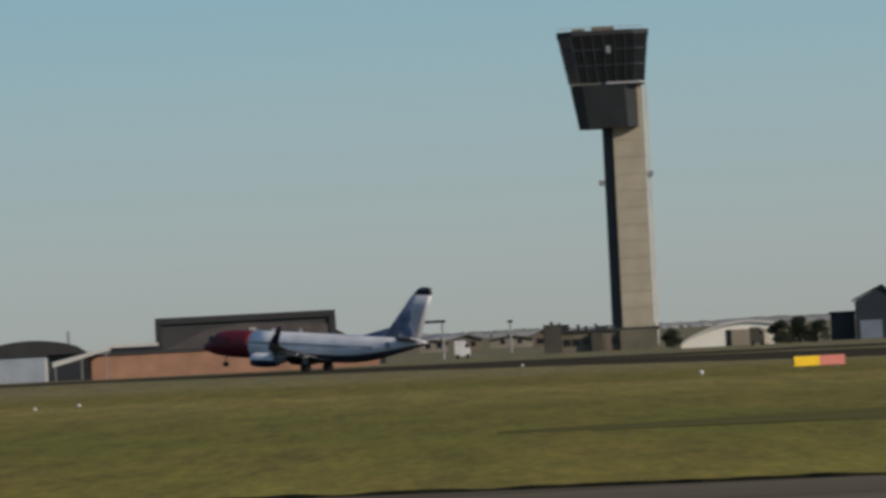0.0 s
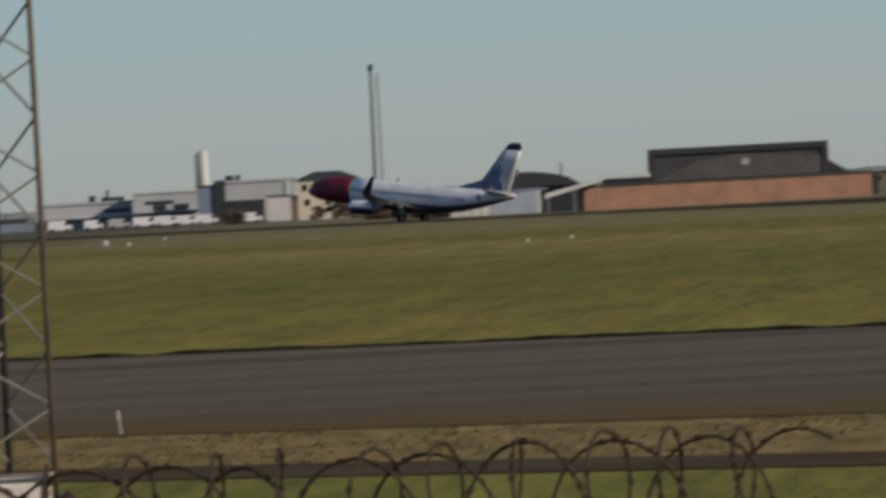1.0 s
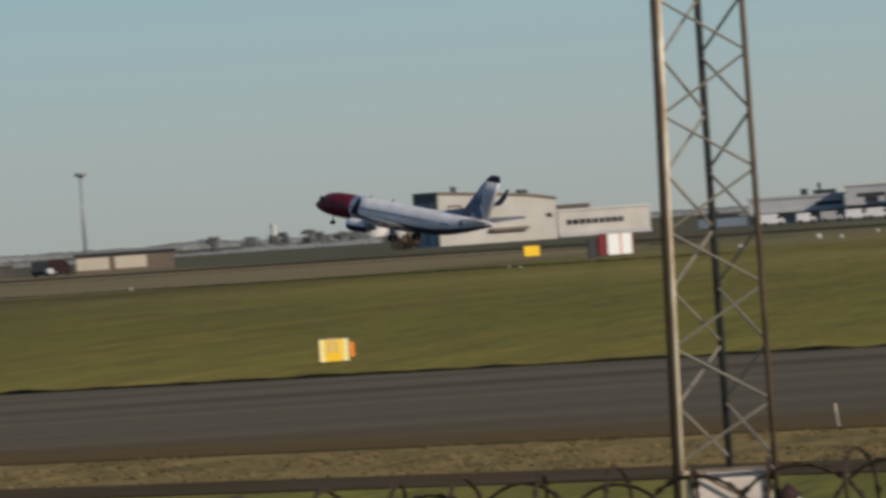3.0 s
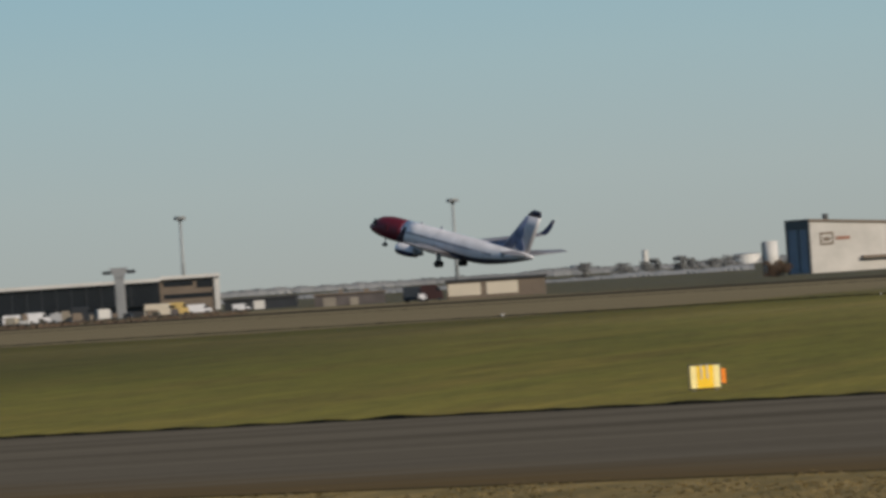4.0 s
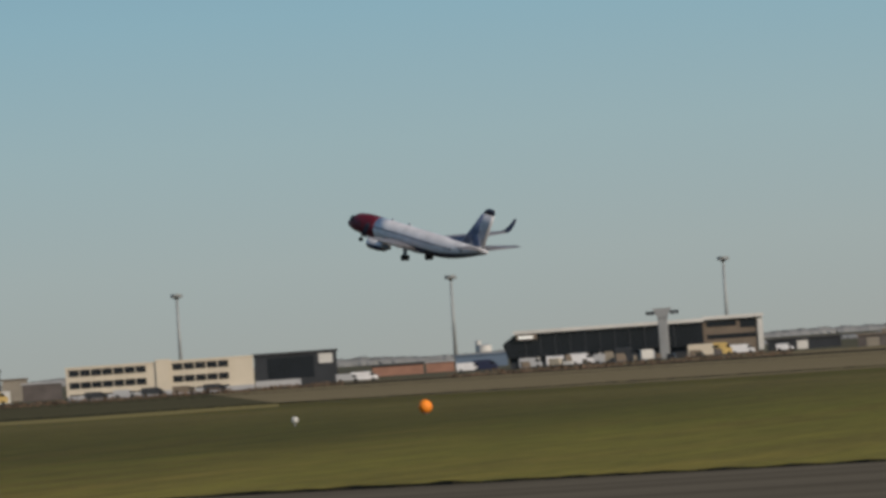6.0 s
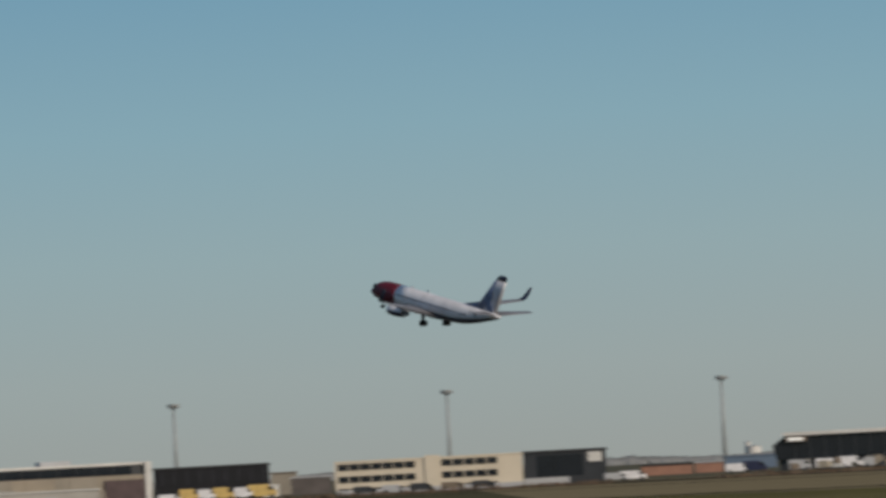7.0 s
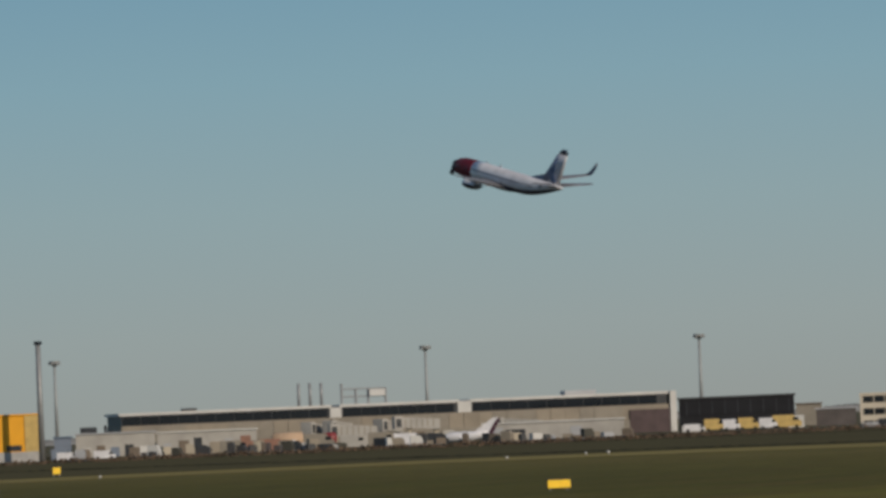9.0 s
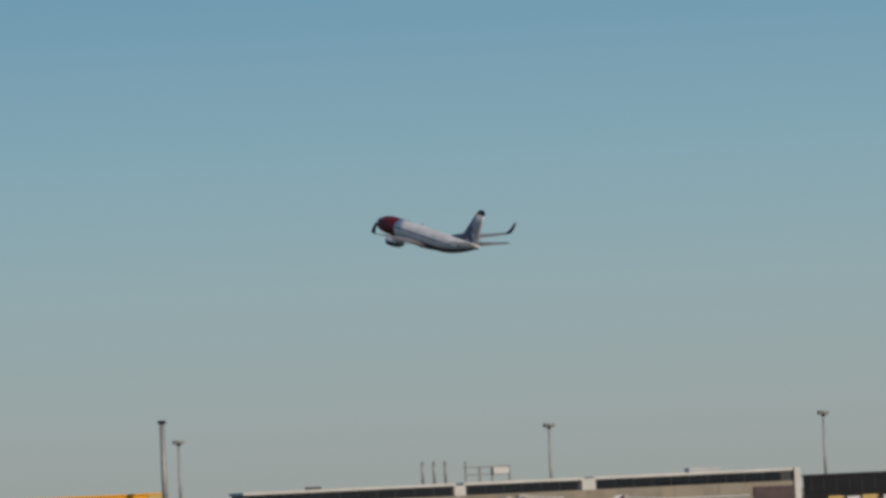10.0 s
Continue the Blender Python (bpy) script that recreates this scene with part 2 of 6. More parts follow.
M_RED = mat("red_paint", (0.115, 0.003, 0.012), 0.6, vary=0.1, scale=0.3, coat=0.03)
M_NAVY = mat("navy_paint", (0.018, 0.02, 0.05), 0.35, vary=0.1, coat=0.3)
M_FIN = mat("blue_grey_paint", (0.12, 0.145, 0.23), 0.5, vary=0.6, scale=0.5)
M_FINW = mat("off_white_fin_paint", (0.52, 0.52, 0.56), 0.45, vary=0.12, scale=0.5)
M_BELLY = mat("dark_grey_belly", (0.055, 0.057, 0.075), 0.5, vary=0.15, scale=0.3)
M_WINGP = mat("grey_wing_paint", (0.17, 0.17, 0.19), 0.5, vary=0.15, scale=0.4)
M_CABINW = mat("cabin_glazing", (0.06, 0.06, 0.09), 0.3, vary=0.2, scale=0.4)
M_MAST = mat("galvanised_mast", (0.30, 0.31, 0.31), 0.6, metal=0.2, vary=0.15, scale=0.6)
# darker than plain soil, for the shadow side of the turf lip
M_SOIL = mat("shaded_soil", (0.022, 0.018, 0.008), 0.95, vary=0.4, scale=1.5)
M_METAL = mat("bare_aluminium", (0.55, 0.55, 0.56), 0.35, metal=0.9, vary=0.1)
M_STEEL = mat("grey_steel", (0.28, 0.28, 0.28), 0.55, metal=0.4, vary=0.15, scale=1)
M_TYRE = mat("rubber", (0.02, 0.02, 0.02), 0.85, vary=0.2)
M_GLASS = mat("dark_glazing", (0.012, 0.014, 0.018), 0.08, vary=0.2, scale=0.2)
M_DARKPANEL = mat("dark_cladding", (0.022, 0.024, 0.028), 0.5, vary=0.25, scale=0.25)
M_CONC = mat("weathered_concrete", (0.40, 0.345, 0.265), 0.9, vary=0.12, scale=0.25, bump=0.2)
M_FOOT = mat("stained_concrete", (0.64, 0.55, 0.50), 0.92, vary=0.2, scale=1.8, bump=0.3)
M_PALEWALL = mat("weathered_white_sheet", (0.45, 0.425, 0.39), 0.7, vary=0.14, scale=0.2)
M_TOWERBASE = mat("olive_brown_render", (0.135, 0.12, 0.085), 0.85, vary=0.3, scale=0.3)
M_BRIGHT = mat("sunlit_white_sheet", (0.80, 0.76, 0.68), 0.6, vary=0.06, scale=0.15)
M_PEACH = mat("peach_paint", (0.50, 0.34, 0.22), 0.7, vary=0.12, scale=0.5)
M_CONCG = mat("grey_concrete", (0.38, 0.36, 0.34), 0.9, vary=0.15, scale=0.8, bump=0.25)
M_BLACKROOF = mat("tar_roof", (0.03, 0.03, 0.032), 0.85, vary=0.25, scale=0.3)
M_CREAM = mat("cream_render", (0.55, 0.48, 0.38), 0.85, vary=0.08, scale=0.25)
M_WHITECLAD = mat("white_cladding", (0.54, 0.52, 0.49), 0.6, vary=0.12, scale=0.2)
M_GREYCLAD = mat("grey_cladding", (0.36, 0.36, 0.37), 0.6, vary=0.1, scale=0.2)
M_PALEBLUE = mat("pale_blue_grey_sheet", (0.30, 0.33, 0.38), 0.6, vary=0.18, scale=0.3)
M_SLATE = mat("blue_grey_cladding", (0.16, 0.19, 0.24), 0.6, vary=0.15, scale=0.3)
M_BROWN = mat("brown_cladding", (0.15, 0.115, 0.085), 0.75, vary=0.2, scale=0.3)
M_OLIVE = mat("dark_olive_cladding", (0.056, 0.052, 0.04), 0.8, vary=0.25, scale=0.3)
M_BLACKCLAD = mat("matt_black_cladding", (0.010, 0.010, 0.013), 0.9, vary=0.3, scale=0.3)
M_INK = mat("dark_ink_cladding", (0.014, 0.021, 0.031), 0.6, vary=0.2, scale=0.3)
M_BRICK = mat("brick_wall", (0.27, 0.145, 0.095), 0.9, vary=0.2, scale=0.35, bump=0.2)
M_DARKSHEET = mat("dark_sheet_metal", (0.045, 0.043, 0.044), 0.65, vary=0.2, scale=0.2)
M_DUSK = mat("grey_brown_sheet", (0.082, 0.069, 0.065), 0.7, vary=0.3, scale=0.3)
M_YELLOW = mat("yellow_sheet", (0.82, 0.37, 0.01), 0.6, vary=0.08, scale=0.3)
M_MUSTARD = mat("faded_yellow_paint", (0.52, 0.36, 0.12), 0.6, vary=0.2, scale=0.6)
M_SIGNY = mat("yellow_sign_face", (0.85, 0.52, 0.02), 0.5, vary=0.1, scale=2, glow=0.18)
M_SIGNC = mat("pale_yellow_face", (0.85, 0.70, 0.30), 0.5, vary=0.1, scale=2, glow=0.12)
M_SIGNR = mat("red_sign_face", (0.20, 0.02, 0.022), 0.5, vary=0.1, scale=2)
M_SIGNP = mat("pale_red_sign_face", (0.75, 0.25, 0.2), 0.5, vary=0.1, scale=2)
M_SIGNW = mat("white_sign_face", (0.88, 0.87, 0.84), 0.5, vary=0.05, scale=2, glow=0.1)
M_ORANGE = mat("orange_fabric", (0.9, 0.25, 0.015), 0.7, vary=0.1, scale=2)
M_RUST = mat("rusty_galvanised_steel", (0.22, 0.18, 0.145), 0.7, metal=0.3, vary=0.45, scale=2.5, second=(0.07, 0.035, 0.018))
# paled for the leg's sunlit side; clamps and stake tip share it
M_PALELEG = mat("pale_zinc_leg_sun", (0.84, 0.74, 0.60), 0.7, vary=0.15, scale=1.2, second=(0.38, 0.24, 0.14))
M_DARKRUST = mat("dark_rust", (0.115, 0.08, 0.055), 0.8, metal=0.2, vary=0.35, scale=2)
M_BRACE = mat("dull_zinc", (0.25, 0.22, 0.18), 0.8, metal=0.1, vary=0.2, scale=3)
M_GALV = mat("galvanised_steel", (0.42, 0.41, 0.39), 0.5, metal=0.5, vary=0.2, scale=3)
M_WIRE = mat("rusty_wire", (0.05, 0.032, 0.02), 0.8, metal=0.3, vary=0.3, scale=8)
M_LEAF = mat("bare_scrub", (0.13, 0.085, 0.055), 0.95, vary=0.4, scale=1.5)
# distance haze is mixed into this twig colour
M_HAZETWIG = mat("haze_paled_twigs", (0.225, 0.225, 0.22), 0.95, vary=0.25, scale=0.02)
M_LEAFG = mat("evergreen_leaf", (0.02, 0.028, 0.014), 0.95, vary=0.4, scale=1.5)
M_BARK = mat("bark", (0.06, 0.045, 0.035), 0.95, vary=0.3, scale=3)
M_BLADE = mat("dry_grass_blades", (0.17, 0.12, 0.045), 0.95, vary=0.35, scale=0.5)
M_COLLAR = mat("dark_red_rubber", (0.03, 0.008, 0.008), 0.8, vary=0.2)
M_ENDBAY = mat("purple_brown_sheet", (0.075, 0.05, 0.05), 0.8, vary=0.25, scale=0.4)
M_PALESHED = mat("dull_pale_sheet", (0.37, 0.345, 0.31), 0.75, vary=0.18, scale=0.25)
M_PURPLE = mat("dark_purple_paint", (0.055, 0.012, 0.028), 0.5, vary=0.15)
M_TERRA = mat("terracotta_cladding", (0.26, 0.135, 0.095), 0.85, vary=0.15, scale=0.4)
M_BLUE = mat("blue_sheet", (0.10, 0.14, 0.20), 0.6, vary=0.1, scale=0.4)
M_TANG = mat("grey_tan_cladding", (0.235, 0.205, 0.165), 0.8, vary=0.22, scale=0.15)
M_TAN = mat("tan_cladding", (0.255, 0.215, 0.165), 0.8, vary=0.22, scale=0.12)


# ---------------------------------------------------------------- builders
def spot(b, d, z=0.0):
    return Vector((-math.sin(b / UNIT) * d, math.cos(b / UNIT) * d, z))


def rise(e, d):
    """Height above the field of what stands e above the eye's level at distance d."""
    return EYE + e / UNIT * d


def box(bm, x0, x1, y0, y1, z0, z1):
    v = [bm.verts.new((x, y, z)) for z in (z0, z1) for x, y in ((x0, y0), (x1, y0), (x1, y1), (x0, y1))]
    for f in ((3, 2, 1, 0), (4, 5, 6, 7), (0, 1, 5, 4), (1, 2, 6, 5), (2, 3, 7, 6), (3, 0, 4, 7)):
        bm.faces.new([v[i] for i in f])


def prism(bm, outline, y0, y1):
    """An outline in x, z pushed through from y0 to y1."""
    a = [bm.verts.new((x, y0, z)) for x, z in outline]
    c = [bm.verts.new((x, y1, z)) for x, z in outline]
    n = len(outline)
    bm.faces.new(a)
    bm.faces.new(c[::-1])
    for i in range(n):
        bm.faces.new((a[i], c[i], c[(i + 1) % n], a[(i + 1) % n]))


def rod(bm, p, q, r0, r1=None, n=8):
    p, q = Vector(p), Vector(q)
    r1 = r0 if r1 is None else r1
    d = (q - p).normalized()
    s = d.cross(Vector((0, 0, 1)) if abs(d.z) < 0.9 else Vector((1, 0, 0))).normalized()
    u = d.cross(s)
    rings = []
    for c, r in ((p, r0), (q, r1)):
        rings.append([bm.verts.new(c + (s * math.cos(k * math.tau / n) + u * math.sin(k * math.tau / n)) * r) for k in range(n)])
    for k in range(n):
        bm.faces.new((rings[0][k], rings[0][(k + 1) % n], rings[1][(k + 1) % n], rings[1][k]))
    bm.faces.new(rings[0][::-1])
    bm.faces.new(rings[1])


def loft(bm, rings, close=True):
    vs = [[bm.verts.new(p) for p in ring] for ring in rings]
    n = len(vs[0])
    for a, c in zip(vs, vs[1:]):
        for k in range(n):
            bm.faces.new((a[k], a[(k + 1) % n], c[(k + 1) % n], c[k]))
    if close:
        bm.faces.new(vs[0][::-1])
        bm.faces.new(vs[-1])


def part(name, bm, material, parent=None, label="", smooth=False, m=None, bevel=0.0):
    if bevel:
        bmesh.ops.bevel(bm, geom=list(bm.edges), offset=bevel, segments=2, affect="EDGES", profile=0.6)
    bmesh.ops.recalc_face_normals(bm, faces=bm.faces)
    me = bpy.data.meshes.new(name)
    bm.to_mesh(me)
    bm.free()
    for p in me.polygons:
        p.use_smooth = smooth
    me.materials.append(material)
    ob = new(name, me)
    ob.parent = parent
    if m is not None:
        ob.matrix_basis = m
    if label:
        ob["label"] = label
    return ob


def thing(name, m, label, category, group="", kind=""):
    ob = new(name)
    ob.matrix_basis = m
    return tagged(ob, label, category, group, kind)


def piece(name, bm, material, parent, label="", **k):
    return part(name, bm, material, parent, label, **k)


def simple(name, parent, material, boxes, label="", bevel=0.0):
    made = []
    for b in boxes:
        bm = bmesh.new()
        box(bm, *b)
        made.append(part(name, bm, material, parent, label, bevel=bevel))
    return made[0]


def frontage(b0, d0, b1, d1):
    """Pose with its origin at the left end of a front, x along it to the right end, y away from the eye. Also its length."""
    p, q = spot(b0, d0), spot(b1, d1)
    a = math.degrees(math.atan2(q.y - p.y, q.x - p.x))
    return pose(p.x, p.y, 0, 0, 0, a), (q - p).length


def windows(root, xs, z0, z1, w, frame_mat=None, y=-0.06):
    """One window (frame and pane) for each x on the front."""
    for x in xs:
        wbm = bmesh.new()
        box(wbm, x - w / 2 - 0.08, x + w / 2 + 0.08, y, 0.02, z0 - 0.08, z1 + 0.08)
        win = part("window", wbm, frame_mat or M_WHITECLAD, root)
        pbm = bmesh.new()
        box(pbm, x - w / 2, x + w / 2, y - 0.03, y + 0.02, z0, z1)
        part("pane", pbm, M_GLASS, win)


# ---------------------------------------------------------------- field
def field():
    bm = bmesh.new()
    c = bm.verts.new((0, 0, 0))
    n = 96
    rings = []
    for r in (60, 200, 600, 1500, 4900):
        rings.append([bm.verts.new((r * math.cos(k * math.tau / n), r * math.sin(k * math.tau / n), 0)) for k in range(n)])
    for k in range(n):
        bm.faces.new((c, rings[0][k], rings[0][(k + 1) % n]))
        for a, o in zip(rings, rings[1:]):
            bm.faces.new((a[k], o[k], o[(k + 1) % n], a[(k + 1) % n]))
    tagged(part("ground", bm, M_GRASS), "flat mown airfield grass, green with dry and dull bands", "ground", kind="structure")


def slab(name, corners, material, label, z=0.03, kind="structure", category="road"):
    bm = bmesh.new()
    top = [bm.verts.new((x, y, z)) for x, y in corners]
    low = [bm.verts.new((x, y, -0.2)) for x, y in corners]
    bm.faces.new(top)
    for i in range(len(top)):
        j = (i + 1) % len(top)
        bm.faces.new((top[i], low[i], low[j], top[j]))
    return tagged(part(name, bm, material), label, category, kind=kind)


def line_y(c, k, x):
    return c + k * x


def turf_lip(name, c, k, x0, x1, height, depth):
    """A low step of turf whose bare soil face, darkened for shade, looks towards the eye."""
    a = math.degrees(math.atan(k)) + 180
    length = abs(x1 - x0) / math.cos(math.atan(k))
    n = int(length / 0.6)
    bm = bmesh.new()
    rows = []
    for i in range(n + 1):
        x = length * i / n
        w = 0.25 * noise.noise(Vector((x * 0.12, c, 0))) + 0.2 * noise.noise(Vector((x * 0.9, c, 2)))
        z = max(0.015, height * (0.85 + 0.35 * noise.noise(Vector((x * 0.06, c, 5))) + 0.6 * noise.noise(Vector((x * 0.6, c, 7)))))
        rows.append([bm.verts.new(p) for p in ((x, w, -0.05), (x, w - 0.03, z), (x, w - depth, z * 0.6), (x, w - depth * 2, -0.05))])
    for p, q in zip(rows, rows[1:]):
        for j in range(3):
            bm.faces.new((p[j], q[j], q[j + 1], p[j + 1]))
    ob = part(name, bm, M_SOIL, m=pose(x0, c + k * x0, 0, 0, 0, a))
    ob.data.materials.append(M_GRASS)
    for i, p in enumerate(ob.data.polygons):
        p.material_index = 0 if i % 3 == 0 else 1
    tagged(ob, "low ragged turf edge with bare soil darkened for shade", "turf edge", kind="structure")


def roads():
    xs = (200, -600)
    slab("taxiway", [(x, line_y(154.5, -0.60, x)) for x in xs] + [(x, line_y(236, -0.485, x)) for x in xs[::-1]], M_TAXI,
         "wide worn grey asphalt taxiway with long streaks", category="taxiway")
    xs = (160, -300)
    slab("service_road", [(x, line_y(127.5, -0.74, x)) for x in xs] + [(x, line_y(133.5, -0.74, x)) for x in xs[::-1]], M_ROAD,
         "narrow dark asphalt perimeter road in the grass")
    slab("side_taxiway", [tuple(spot(b, d).xy) for b, d in ((-1400, 330), (-900, 345), (-80, 362), (-80, 367), (-900, 390), (-1400, 400))], M_SIDE,
         "dark asphalt side taxiway in the grass", category="taxiway")
    slab("exit_taxiway", [tuple(spot(b, d).xy) for b, d in ((-1100, 770), (-700, 800), (-230, 900), (100, 975), (400, 1025), (600, 1065), (600, 1085), (400, 1062), (100, 1040), (-230, 1020), (-700, 960), (-1100, 905))], M_RUNWAY,
         "dark asphalt exit taxiway beside the runway", z=0.02, category="taxiway")
    slab("apron", [tuple(spot(b, d).xy) for b, d in ((1780, 1015), (1960, 905), (2250, 830), (2700, 800), (3300, 815), (3700, 860), (4060, 915), (4200, 1450), (3000, 1460), (2200, 1240), (1780, 1040))], M_APRON,
         "worn pale brown-grey apron in front of the terminals", z=0.015, category="apron")
    slab("far_apron", [tuple(spot(b, d).xy) for b, d in ((4060, 915), (4400, 905), (4720, 930), (5200, 940), (5620, 920), (6800, 870), (6800, 1640), (5600, 1690), (4200, 1450))], M_APRON2,
         "dark asphalt apron in front of the long terminal", z=0.012, category="apron")
    slab("dry_strip", [tuple(spot(b, d).xy) for b, d in ((4060, 850), (4400, 838), (4720, 865), (5200, 878), (5620, 862), (6800, 815), (6800, 866), (5620, 916), (5200, 936), (4720, 926), (4400, 901), (4060, 911))], M_DRYSTRIP,
         "pale strip of dry mown grass along the apron", z=0.01, category="grass strip")
    turf_lip("turf_edge", 236.2, -0.485, 60, -220, 0.15, 1.4)
    turf_lip("turf_edge", 690, -0.65, -95, -480, 0.14, 4.0)
    turf_lip("turf_edge", 950, -0.62, -130, -560, 0.10, 4.0)
    h = radians(32.8)
    f, s = Vector((-math.cos(h), math.sin(h))), Vector((math.sin(h), math.cos(h)))
    o = Vector((-17.9, 1080.4))
    quad = [o + f * a + s * w for a, w in ((-1500, -30), (3200, -30), (3200, 30), (-1500, 30))]
    slab("runway", [(p.x, p.y) for p in quad[::-1]], M_RUNWAY, "long dark asphalt runway", category="runway")


# ---------------------------------------------------------------- airliner
def sect(s, zc, rz, ry, n=28):
    return [(19.6 - s, ry * math.cos(k * math.tau / n), zc + rz * math.sin(k * math.tau / n)) for k in range(n)]


def foil(le, chord, thick, y, z, n=9, axis="y"):
    """A wing section: leading edge at station le, at span y and height z."""
    up, dn = [], []
    for i in range(n):
        f = (i / (n - 1)) ** 1.6
        th = 2.6 * thick * chord * (math.sqrt(f) * (1 - f) * 0.9 + 0.02 * (1 - f))
        x = 19.6 - le - f * chord
        if axis == "y":
            up.append((x, y, z + th * 0.6))
            dn.append((x, y, z - th * 0.4))
        else:
            up.append((x, y + th * 0.5, z))
            dn.append((x, y - th * 0.5, z))
    return up + dn[::-1][1:]


def airliner():
    root = thing("airliner", pose(0, 0, 0), "white twin-engined airliner with a red nose and navy winglets taking off", "aircraft")
    shape = [(0.0, 2.70, 0.03, 0.03), (0.2, 2.71, 0.24, 0.25), (0.6, 2.75, 0.54, 0.55), (1.3, 2.86, 0.94, 0.94), (1.9, 3.0, 1.24, 1.2), (2.5, 3.17, 1.53, 1.42),
             (3.3, 3.28, 1.74, 1.62), (5, 3.36, 1.96, 1.83), (6.5, 3.38, 2.0, 1.88), (8.2, 3.38, 2.0, 1.88), (9.0, 3.38, 2.0, 1.88)]
    bm = bmesh.new()
    loft(bm, [sect(*r) for r in shape])
    nose = part("nose_section", bm, M_RED, root, "glossy red painted nose", smooth=True)
    shape = [(9.0, 3.38, 2.0, 1.88), (12, 3.38, 2.0, 1.88), (18, 3.38, 2.0, 1.88), (24, 3.38, 2.0, 1.88), (26, 3.43, 1.96, 1.85), (28, 3.56, 1.84, 1.75),
             (30, 3.78, 1.64, 1.56), (32, 4.03, 1.38, 1.32), (34, 4.30, 1.07, 1.03), (36, 4.57, 0.70, 0.66), (37.4, 4.74, 0.42, 0.38), (38.0, 4.82, 0.16, 0.15)]
    bm = bmesh.new()
    loft(bm, [sect(*r) for r in shape])
    body = part("fuselage", bm, M_WHITE, root, "white painted fuselage", smooth=True)
    # grey underside, a shallow tray under the white fuselage
    bm = bmesh.new()
    for (s0, c0, a0, b0), (s1, c1, a1, b1) in zip(shape[1:], shape[2:]):
        for i in range(12):
            quad = []
            for s_, c_, z_, y_, j in ((s0, c0, a0, b0, i), (s0, c0, a0, b0, i + 1), (s1, c1, a1, b1, i + 1), (s1, c1, a1, b1, i)):
                ang = radians(207 + 126 * j / 12)
                quad.append(bm.verts.new((19.6 - s_, (y_ + 0.025) * math.cos(ang), c_ + (z_ + 0.025) * math.sin(ang))))
            bm.faces.new(quad)
    bmesh.ops.remove_doubles(bm, verts=bm.verts, dist=0.001)
    part("belly", bm, M_BELLY, root, "dark grey belly", smooth=True)
    # belly fairing
    bm = bmesh.new()
    loft(bm, [[(19.6 - s, 2.0 * w * math.cos(k * math.tau / 20), 1.75 + 0.62 * w * math.sin(k * math.tau / 20)) for k in range(20)]
              for s, w in ((12.6, 0.2), (13.6, 0.75), (15, 0.97), (18, 1.0), (20.5, 1.0), (22.5, 0.75), (23.8, 0.2))])
    part("belly_fairing", bm, M_BELLY, root, "grey belly fairing", smooth=True)
    # flight deck windows, cabin windows and doors
    for side in (1, -1):
        for s, a, w in ((2.05, 0.62, 0.5), (2.65, 0.47, 0.55), (1.75, 1.1, 0.45)):
            bm = bmesh.new()
            r = 1.22 + (s - 1.5) * 0.30
            y, z = side * r * math.cos(a) * 1.0, 3.0 + r * math.sin(a) * 0.98
            box(bm, 19.6 - s - w / 2, 19.6 - s + w / 2, y - 0.16, y + 0.16, z - 0.22, z + 0.2)
            part("cockpit_window", bm, M_GLASS, nose, bevel=0.04)
        for s, h, dw in ((5.6, 1.85, 0.86), (32.3, 1.65, 0.76)):
            bm = bmesh.new()
            rr = 1.885 if s < 10 else 1.30
            yy = side * rr
            box(bm, 19.6 - s - dw / 2, 19.6 - s + dw / 2, yy - 0.05, yy + 0.05, 3.0 if s < 10 else 3.7, (3.0 if s < 10 else 3.7) + h * 0.6)
            part("cabin_door", bm, M_STEEL if s > 10 else M_RED, body if s > 10 else nose)
    wbm = bmesh.new()
    box(wbm, -0.13, 0.13, -0.03, 0.03, -0.17, 0.17)
    first = part("cabin_window", wbm, M_CABINW, body, m=pose(19.6 - 9.4, 1.86, 3.75))
    for i in range(1, 44):
        s = 9.4 + i * 0.508
        if s > 29.8:
            break
        for side in (1, -1):
            o = new("cabin_window", first.data)
            o.parent = body
            rr = 1.86 if s < 24.5 else 1.86 - (s - 24.5) * 0.045
            o.matrix_basis = pose(19.6 - s, side * rr, 3.75)
    # wings with winglets and flaps, hinged at the root because they flex upwards as they take the load
    wings = []
    for side in (1, -1):
        hinge = Matrix.Translation((0, -side * 1.4, -2.0))

        def wing_piece(name, rings, material, parent, label=""):
            bm = bmesh.new()
            loft(bm, rings)
            bm.transform(hinge)
            return part(name, bm, material, parent, label, smooth=True)
        wing = wing_piece("wing", [foil(12.8, 8.5, 0.13, side * 1.4, 2.0), foil(15.5, 5.75, 0.12, side * 5.6, 2.55), foil(18.95, 3.5, 0.105, side * 11.5, 3.4),
                                   foil(22.7, 1.75, 0.10, side * 16.9, 4.3)], M_WINGP, root, "grey painted wing")
        wing.matrix_basis = pose(0, side * 1.4, 2.0)
        wing_piece("winglet", [foil(22.7, 1.75, 0.09, side * 16.9, 4.3), foil(23.2, 1.5, 0.09, side * 17.4, 4.65), foil(23.9, 1.2, 0.08, side * 17.7, 5.5),
                               foil(24.9, 0.7, 0.08, side * 17.9, 6.9)], M_NAVY, wing, "navy winglet")
        wing_piece("flap", [foil(20.9, 1.6, 0.09, side * 2.0, 1.75), foil(20.9, 1.45, 0.09, side * 5.6, 2.25), foil(21.9, 1.1, 0.09, side * 11.0, 3.1)], M_WINGP, wing)
